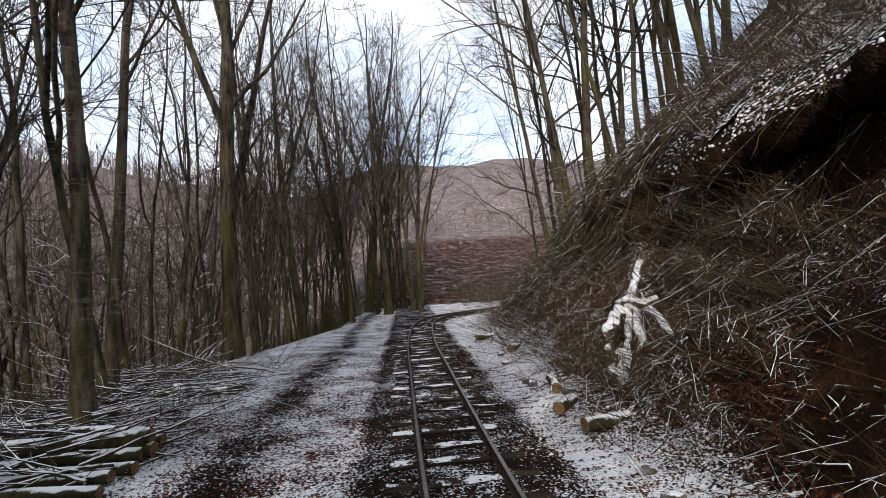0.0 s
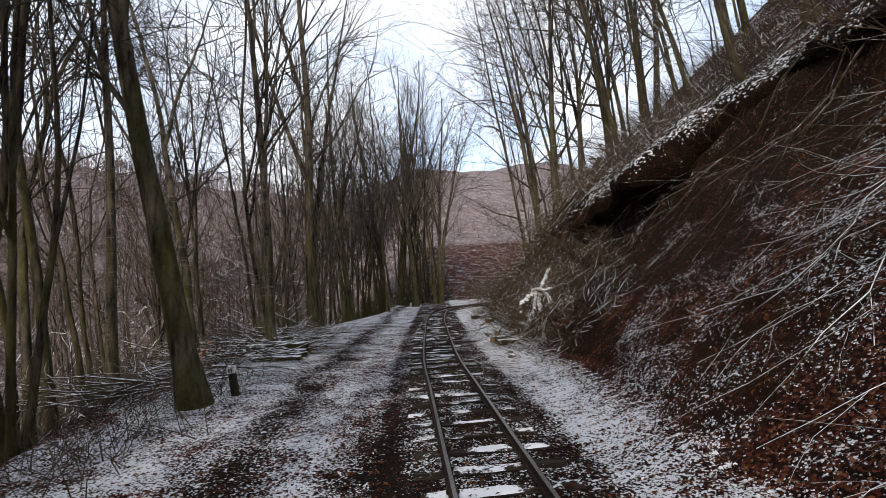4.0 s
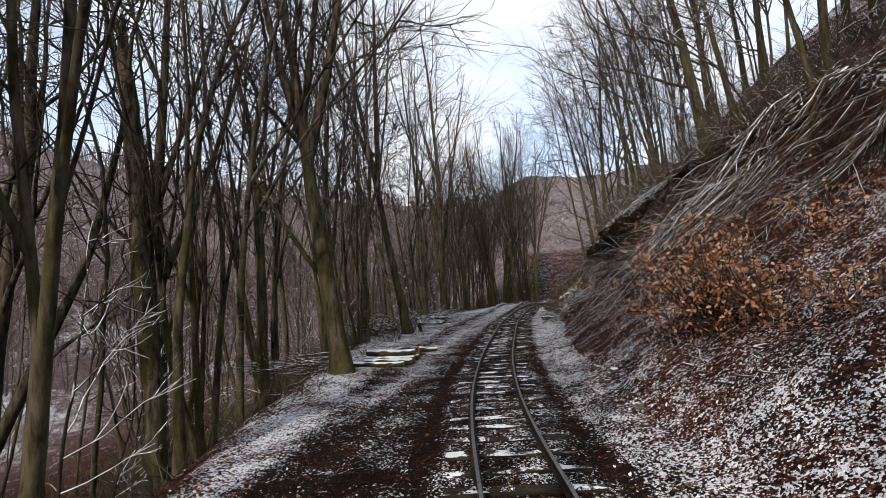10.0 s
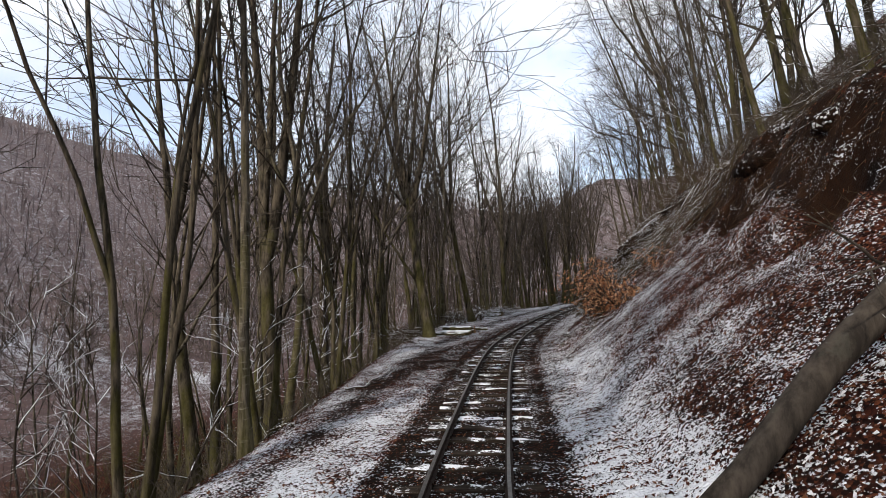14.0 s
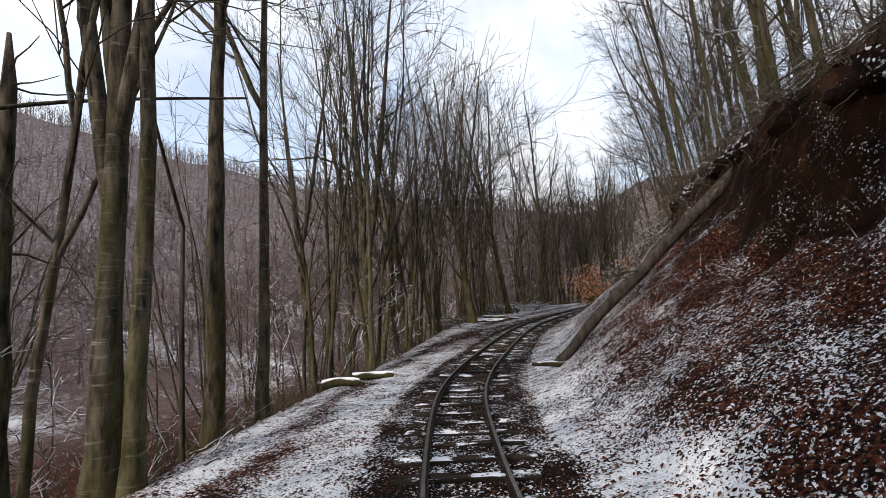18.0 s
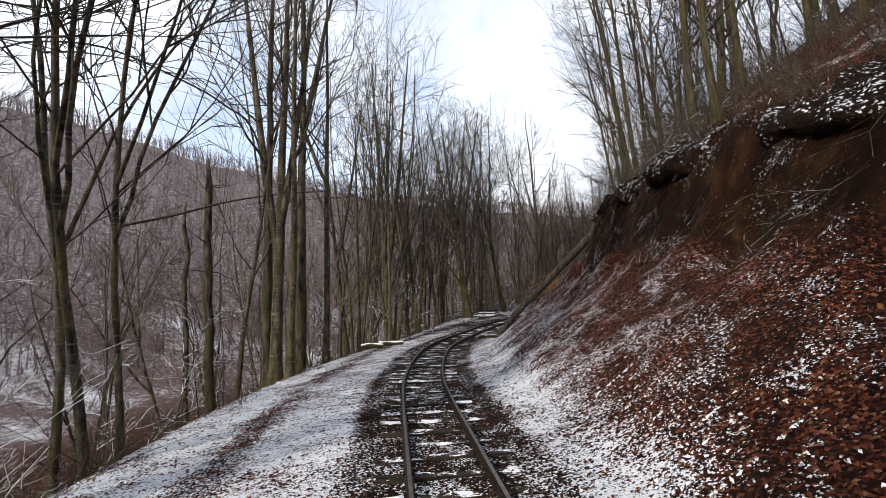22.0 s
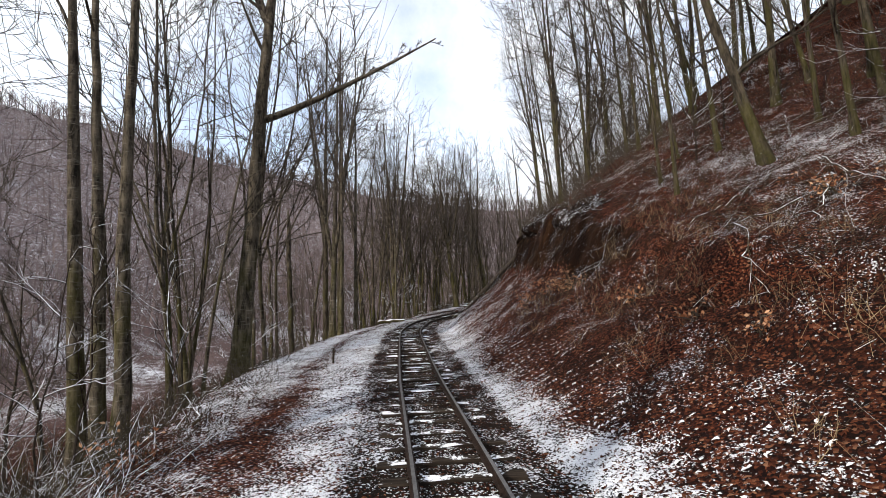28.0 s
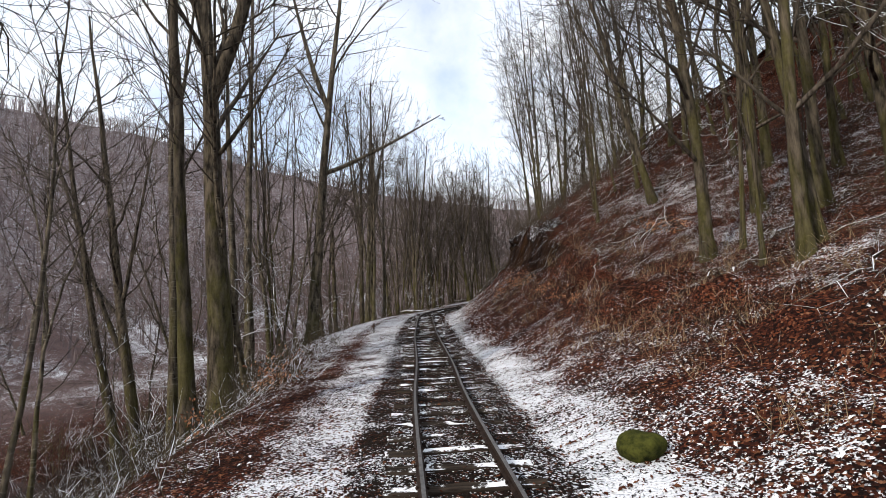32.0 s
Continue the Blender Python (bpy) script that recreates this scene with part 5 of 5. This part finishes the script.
def brush_heap(x, y, w, l, n, seed, turn):
    rng = np.random.RandomState(seed)
    t = Tubes()
    c, s = math.cos(radians(turn)), math.sin(radians(turn))
    for k in range(n):
        a, b = rng.uniform(-w, w) * 0.5, rng.uniform(-l, l) * 0.5
        px, py = x + a * c - b * s, y + a * s + b * c
        h = 0.05 + 0.42 * rng.rand() * max(0, 1 - (a / w * 2) ** 2)
        ang = radians(turn) + rng.normal(math.pi if rng.rand() < 0.75 else 0.8, 0.35)
        stick(t, (px, py, ground_z(px, py) + h), (math.cos(ang), math.sin(ang), rng.normal(-0.02, 0.07)), rng.uniform(1.0, 2.6), rng.uniform(0.008, 0.026), rng, 0.08, 3)
    return tagged(new("brushwood_heap", t.mesh("brushwood_heap", DEADWOOD)), "heap of cut brushwood and thin poles dusted with snow", "brushwood", kind="stuff")


brush_heap(-5.8, 5.6, 3.0, 2.6, 120, 61, 0)
brush_heap(-6.0, 8.6, 3.0, 3.6, 90, 62, 10)
brush_heap(-6.2, 1.6, 2.2, 2.0, 50, 63, -10)
brush_heap(-4.6, -7.6, 1.6, 2.0, 34, 64, 0)


def fallen_tree():
    """The trunk that leans down the bank with its root ball at the lip."""
    rng = np.random.RandomState(77)
    e = thing("fallen_tree", Matrix(), "fallen bare trunk leaning down the bank from its torn root ball", "fallen tree")
    a, b = np.array((5.45, -23.05, 0.06)), np.array((10.0, -21.3, 4.75))
    t = Tubes()
    n = 14
    pts = [a + (b - a) * k / n + rng.normal(0, 0.018, 3) + np.array((0, 0, 0.10 + 0.10 * math.sin(math.pi * k / n))) for k in range(n + 1)]
    t.add(pts, np.linspace(0.10, 0.14, n + 1), 12, True)
    part("trunk", t.mesh("trunk", BARK_GREY), BARK_GREY, e)
    for k in range(7):
        s = rng.uniform(0.1, 0.9)
        t = Tubes()
        stick(t, a + (b - a) * s + np.array((0, 0, 0.12)), (-0.6, rng.normal(0, 0.8), rng.uniform(0, 0.6)), rng.uniform(0.5, 1.5), 0.018, rng, 0.1, 3)
        part("branch_stub", t.mesh("branch_stub", TWIG), TWIG, e)
    bm = bmesh.new()
    bmesh.ops.create_icosphere(bm, subdivisions=3, radius=0.55, matrix=Matrix.Translation((10.2, -21.2, 4.95)) @ Matrix.Diagonal((0.7, 1.0, 1.0, 1)))
    for v in bm.verts:
        v.co += (v.co - Vector((10.2, -21.2, 4.95))) * 0.5 * noise.noise(v.co * 3.1) + Vector((0, 0, 0.08 * noise.noise(v.co * 9)))
    part("root_ball", bm, TURF, e, "dark earth-clogged root ball")
    for k in range(12):
        t = Tubes()
        t.add(wander((10.2, -21.2, 4.95), rng.normal(0, 1, 3), rng.uniform(0.7, 1.1), 5, rng, 0.2), np.linspace(0.04, 0.008, 6), 5)
        part("root", t.mesh("root", ROOT), ROOT, e)
    t = Tubes()
    t.add(wander((5.75, -22.95, 0.2), (-0.85, -0.5, -0.05), 0.8, 5, rng, 0.05), np.linspace(0.07, 0.04, 6), 8, True)
    part("broken_limb", t.mesh("broken_limb", LOG_BARK), LOG_BARK, e)


fallen_tree()


def root_stump():
    """The torn-out stump with sawn arms at the foot of the bank."""
    rng = np.random.RandomState(91)
    e = thing("uprooted_stump", Matrix.Translation((-0.05, -0.42, 0.0)), "uprooted stump with sawn snowy arms standing on the bank's foot", "stump")
    top = np.array((2.45, 7.5, 1.32))
    bm = bmesh.new()
    bmesh.ops.create_icosphere(bm, subdivisions=3, radius=0.5, matrix=Matrix.Translation((2.55, 7.55, 0.85)) @ Matrix.Diagonal((0.9, 1, 1.0, 1)))
    for v in bm.verts:
        v.co += (v.co - Vector((2.55, 7.55, 0.85))) * 0.55 * noise.noise(v.co * 2.7) + 0.05 * noise.noise_vector(v.co * 8)
    part("stump", bm, TURF, e)
    arms = [((2.45, 7.5, 1.3), (1.78, 6.85, 0.95), 0.128), ((1.8, 6.85, 0.98), (1.72, 6.6, 0.25), 0.101), ((2.3, 7.2, 1.25), (1.95, 6.7, 0.2), 0.074), ((2.6, 7.3, 1.3), (2.55, 6.0, 0.72), 0.081), ((2.5, 6.05, 0.74), (3.15, 5.6, 0.9), 0.108), ((2.5, 7.5, 1.3), (2.9, 7.9, 1.95), 0.081), ((2.4, 7.2, 1.2), (2.2, 6.6, 0.35), 0.081), ((2.2, 7.3, 1.25), (2.75, 7.1, 1.32), 0.108), ((2.0, 6.9, 0.55), (1.75, 6.3, 0.1), 0.135)]
    for a, b, r in arms:
        a, b = np.array(a), np.array(b)
        t = Tubes()
        pts = [a + (b - a) * k / 6 + rng.normal(0, 0.03, 3) * (0 < k < 6) for k in range(7)]
        t.add(pts, np.linspace(r, r * 0.75, 7), 9, True)
        part("arm", t.mesh("arm", SNOWY_BRANCH), SNOWY_BRANCH, e)
    for k in range(24):
        t = Tubes()
        stick(t, top + rng.normal(0, 0.3, 3), rng.normal(0, 1, 3) + np.array((0, -0.4, 0)), rng.uniform(0.4, 1.1), 0.014, rng, 0.16, 3)
        part("root", t.mesh("root", DEADWOOD), DEADWOOD, e)


root_stump()


def stone(x, y, r, mat, seed, label, flat=0.6, sink=0.3):
    bm = bmesh.new()
    bmesh.ops.create_icosphere(bm, subdivisions=3, radius=r)
    o = Vector((seed * 3.7, seed * 1.3, 0))
    for v in bm.verts:
        v.co = v.co * (1 + 0.35 * noise.noise(v.co / r * 0.9 + o) + 0.08 * noise.noise(v.co / r * 3 + o))
        v.co.z *= flat
    for f in bm.faces:
        f.smooth = True
    me = bpy.data.meshes.new("stone")
    bm.to_mesh(me)
    bm.free()
    me.materials.append(mat)
    ob = new("stone", me)
    ob.matrix_world = pose(x, y, ground_z(x, y) + r * flat * (1 - sink * 2), 0, 0, seed * 40)
    return tagged(ob, label, "stone", "stones by the track")


stone(22.75, -46.85, 0.20, MOSS_STONE, 2, "rounded stone thickly covered in green moss", 0.75, 0.2)
for k in range(14):
    v, d = (frng.uniform(3, 12), frng.uniform(1.6, 2.4)) if k < 9 else (frng.uniform(-13, -10), frng.uniform(1.8, 2.2))
    x, y = at(v, d)
    stone(x, y, frng.uniform(0.05, 0.11), STONE, 10 + k, "grey stone with snow at the foot of the bank")


# ---- withered beech bushes ----
def leafy_bush(x, y, h, w, n, seed, label="young beech bush that has kept its withered copper leaves"):
    rng = np.random.RandomState(seed)
    z = ground_z(x, y)
    e = thing("beech_bush", pose(x, y, z), label, "bush")
    t = Tubes()
    v, f = [], []
    for k in range(max(3, n // 45)):
        l = wander((rng.normal(0, 0.05), rng.normal(0, 0.05), -0.05), (rng.normal(-0.25, 0.5), rng.normal(0, 0.5), 1), h * rng.uniform(0.7, 1.1), 6, rng, 0.12)
        t.add(l, np.linspace(0.013, 0.004, 7), 4)
        for q in range(7):
            i = rng.randint(1, 7)
            s = wander(l[i], rng.normal(0, 1, 3) * np.array((1, 1, 0.35)), w * rng.uniform(0.3, 0.7), 4, rng, 0.14)
            t.add(s, np.linspace(0.006, 0.002, 5), 3)
            for _ in range(max(2, n // (max(3, n // 45) * 7))):
                p = s[rng.randint(1, 5)] + rng.normal(0, 0.05, 3)
                a = rng.normal(0, 1, 3)
                a[2] -= 0.5
                a /= np.linalg.norm(a)
                b = np.cross(a, rng.normal(0, 1, 3))
                b /= np.linalg.norm(b)
                c = np.cross(a, b)
                L, W = rng.uniform(0.05, 0.085), rng.uniform(0.015, 0.026)
                i0 = len(v)
                v += [tuple(p), tuple(p + a * L * 0.5 + b * W + c * 0.008), tuple(p + a * L + c * 0.012), tuple(p + a * L * 0.5 - b * W + c * 0.008)]
                f += [(i0, i0 + 1, i0 + 2), (i0, i0 + 2, i0 + 3)]
    part("branchwork", t.mesh("branchwork", TWIG), TWIG, e)["kind"] = "stuff"
    me = bpy.data.meshes.new("foliage")
    me.from_pydata(v, [], f)
    me.materials.append(LEAF_COPPER)
    part("foliage", me, LEAF_COPPER, e)["kind"] = "stuff"


for k, (x, y, h, w, n) in enumerate([
        (3.95, -11.9, 1.75, 0.6, 1700), (4.4, -12.6, 1.3, 0.55, 1000), (5.52, -11.71, 0.8, 0.5, 200), (3.53, -10.93, 0.7, 0.6, 240), (4.75, -13.78, 0.6, 0.6, 200), (4.82, -13.03, 0.5, 0.6, 150), (14.98, -32.64, 0.5, 0.7, 170), (13.98, -33.74, 0.45, 0.6, 130),
        (15.64, -34.36, 0.5, 0.7, 160), (18.7, -38.48, 0.4, 0.5, 110), (19.47, -39.48, 0.4, 0.5, 100), (17.54, -36.87, 0.4, 0.5, 90), (14.59, -45.43, 0.7, 0.7, 260), (14.0, -44.98, 0.7, 0.7, 180), (15.44, -47.22, 0.5, 0.7, 150), (12.42, -43.39, 0.6, 0.7, 160),
        (20.85, -35.08, 0.6, 0.8, 160), (21.56, -36.1, 0.5, 0.7, 120), (-6.34, 3.57, 0.8, 0.7, 140), (14.6, -33.2, 0.5, 0.7, 180), (15.4, -34.0, 0.45, 0.7, 150),
]):
    leafy_bush(x, y, h, w, n, 600 + k)


# ---- litter that no one could count ----
def leaf_litter():
    """Fallen leaves over the near ground."""
    rng = np.random.RandomState(15)
    for name, mat, n, label in (("fallen_leaves", LEAF_DARK, 34000, "fallen brown leaves strewn over bank and shelf"), ("snowy_leaves", LEAF_SNOW, 9000, "curled leaves carrying a crust of snow"), ("track_leaves", LEAF_DARK, 7000, "brown leaves blown in between the sleepers")):
        v = rng.uniform(-54, 13, n)
        side = rng.rand(n)
        d = np.where(side < 0.72, 1.0 + (7.5 if name == "fallen_leaves" else 3.4) * rng.rand(n) ** 1.3, -1.0 - 3.6 * rng.rand(n))
        if name == "snowy_leaves":
            d = np.where(d > 0, np.minimum(d, section(v)[1] + np.where(v > -9, -0.3, 1.2) * rng.rand(n)), d)
        if name == "track_leaves":
            d = rng.uniform(-1.7, 1.7, n)
        k = np.clip(np.searchsorted(-LINE[:, 1], -v), 0, len(LINE) - 1)
        x, y = LINE[k, 0] + RIGHT[k, 0] * d, LINE[k, 1] + RIGHT[k, 1] * d
        z = lie(x, y, LINE[k, 1], d) + 0.012
        c = np.stack([x, y, z], 1)
        zx = (lie(x + 0.05, y, LINE[k, 1], d + 0.05 * RIGHT[k, 0]) - z + 0.012) / 0.05
        zy = (lie(x, y + 0.05, LINE[k, 1], d + 0.05 * RIGHT[k, 1]) - z + 0.012) / 0.05
        a = rng.uniform(0, 6.28, n)
        t = np.stack([np.cos(a), np.sin(a), np.cos(a) * zx + np.sin(a) * zy + rng.normal(0, 0.25, n)], 1)
        b = np.stack([-np.sin(a), np.cos(a), -np.sin(a) * zx + np.cos(a) * zy + rng.normal(0, 0.25, n)], 1)
        t /= np.linalg.norm(t, axis=1)[:, None]
        b /= np.linalg.norm(b, axis=1)[:, None]
        L, W = rng.uniform(0.020, 0.036, n)[:, None], rng.uniform(0.011, 0.020, n)[:, None]
        up = np.array([[0, 0, 1.0]]) * rng.uniform(0.004, 0.02, n)[:, None]
        q = np.stack([c - t * L, c + b * W + up, c + t * L + up * 0.5, c - b * W + up], 1).reshape(-1, 3)
        i = np.arange(n)[:, None] * 4
        f = np.concatenate([i + np.array([[0, 1, 2]]), i + np.array([[0, 2, 3]])], 0)
        me = bpy.data.meshes.new(name)
        me.from_pydata(q.tolist(), [], f.tolist())
        me.materials.append(mat)
        tagged(new(name, me), label, "leaves", kind="stuff")


leaf_litter()


# ---- undergrowth ----
def brush(name, n, vs, ds, height, spread, mat, label, category, seed, stems=7, thick=0.006, from_lip=False, lean=0.0):
    """Low twiggy growth strewn over a stretch of ground."""
    rng = np.random.RandomState(seed)
    a, b, r0, r1 = [], [], [], []
    for k in range(n):
        v = rng.uniform(*vs)
        d = rng.uniform(*ds) + (float(section(v)[4]) if from_lip else 0)
        x, y, z = lip_z(v, d)
        kk = int(np.argmin(abs(LINE[:, 1] - v)))
        out = np.array([-RIGHT[kk, 0], -RIGHT[kk, 1], 0]) * lean
        for q in range(stems):
            p = np.array([x, y, z - 0.03]) + np.append(rng.normal(0, spread * 0.35, 2), 0)
            way = np.array([rng.normal(0, spread), rng.normal(0, spread), rng.uniform(0.5, 1.0)]) + out
            ln = height * rng.uniform(0.4, 1.0)
            mid = p + way * ln * 0.5
            tip = mid + (way + rng.normal(0, 0.25, 3)) * ln * 0.5
            t = thick * rng.uniform(0.6, 1.3)
            a += [p, mid]
            b += [mid, tip]
            r0 += [t, t * 0.7]
            r1 += [t * 0.7, t * 0.25]
            for w in range(2):
                s = p + (tip - p) * rng.uniform(0.35, 0.8)
                a.append(s)
                b.append(s + (way * 0.5 + rng.normal(0, 0.4, 3)) * ln * 0.35)
                r0.append(t * 0.5)
                r1.append(t * 0.2)
    me = straws(name, mat, np.array(a), np.array(b), np.array(r0), np.array(r1))
    return tagged(new(name, me), label, category, kind="stuff")


brush("crest_brush", 240, (-34, -12), (0.2, 6.0), 1.3, 0.4, TWIG, "dark bare brush growing over the bank's crest", "brush", 85, 8, 0.007, True, 0.4)
brush("bank_brush", 420, (-12, 14), (0.2, 6.0), 1.5, 0.4, TWIG_FROST, "bare frosted brush growing over the bank's crest", "brush", 71, 8, 0.008, True, 0.5)
brush("lip_brush", 110, (-8, 10), (-0.5, 1.2), 1.5, 0.55, SNOWY_BRANCH, "snowy twigs hanging out over the torn lip of the bank", "brush", 87, 5, 0.008, True, 1.0)
brush("upper_brush", 800, (-56, -26), (0.0, 12.0), 1.0, 0.5, DEADWOOD, "low bare brush and dead twigs on the upper bank", "brush", 72, 7, 0.006, True, 0.2)
brush("slope_twigs", 420, (-54, -8), (2.8, 6.5), 0.45, 0.6, DEADWOOD, "thin dead twigs among the leaves of the bank", "twigs", 73, 4, 0.004)
brush("dry_stalks", 260, (-54, -36), (2.6, 7.0), 0.55, 0.35, STALK, "pale dry grass stalks standing in the leaf litter", "grass", 74, 6, 0.0035)
brush("slide_brush", 420, (3.5, 16), (2.3, 5.0), 0.8, 0.9, DEADWOOD, "tangled thin brushwood lying on the slide below the lip", "brushwood", 75, 7, 0.006, False, 0.6)
brush("foot_brush", 150, (1, 7), (1.9, 4.2), 0.6, 0.9, DEADWOOD, "snowy twigs and roots strewn over the bank's foot", "twigs", 76, 5, 0.006)
brush("edge_brush", 420, (-54, 12), (-7.5, -3.6), 1.1, 0.5, TWIG, "bare thorny brush on the fall below the shelf", "brush", 77, 7, 0.007)
brush("corner_brush", 260, (-54, -38), (-7.0, -2.9), 0.9, 0.6, DEADWOOD, "tangled dead twigs at the shelf's edge", "brush", 78, 7, 0.006)
brush("valley_brush", 300, (-50, -22), (-30, -7), 2.6, 0.35, TWIG_FROST, "leafless snowy shrubs under the trees of the valley", "shrubs", 79, 7, 0.012)
brush("shaded_brush", 460, (-24, 26), (-24, -6), 2.4, 0.35, TWIG, "dark leafless shrubs under the trees of the valley", "shrubs", 86, 7, 0.012)
brush("valley_thicket", 416, (-30, 18), (-27, -9), 3.4, 0.30, BARK, "dark bare undergrowth on the shaded slope below the line", "undergrowth", 88, 7, 0.018)
brush("thicket", 120, (20.5, 31), (-20, -3.4), 3.6, 0.22, BARK, "dark dense thicket inside the bend of the line", "thicket", 80, 6, 0.02)
brush("bend_thicket", 100, (28.5, 42), (-18, 1.0), 3.6, 0.22, BARK, "dark dense thicket outside the bend of the line", "thicket", 84, 6, 0.02)
brush("cutting_brush", 200, (28.5, 40), (3.5, 20), 2.2, 0.5, TWIG, "leafless brush on the bank beyond the bend", "brush", 81, 7, 0.012)


def rootlets():
    """Fine roots that hang from the torn lip."""
    rng = np.random.RandomState(83)
    a, b, r = [], [], []
    for k in range(2600):
        v = rng.uniform(-38, 11)
        _, _, d1, z1, d2, z2, up = [float(q) for q in section(v)]
        s = rng.uniform(0.1, 1.0)
        x, y, z = lip_z(v, d1 + (d2 - d1) * s - rng.uniform(0.0, 0.2))
        p = np.array([x, y, z + 0.02])
        ln = rng.uniform(0.1, 0.5)
        q = p + np.array([-0.35 + rng.normal(0, 0.3), rng.normal(0, 0.3), -0.6]) * ln
        a.append(p)
        b.append(q)
        r.append(rng.uniform(0.002, 0.006))
    me = straws("rootlets", ROOT, np.array(a), np.array(b), np.array(r), np.array(r) * 0.4)
    return tagged(new("rootlets", me), "fine torn roots hanging from the bank's scarp", "roots", kind="stuff")


rootlets()
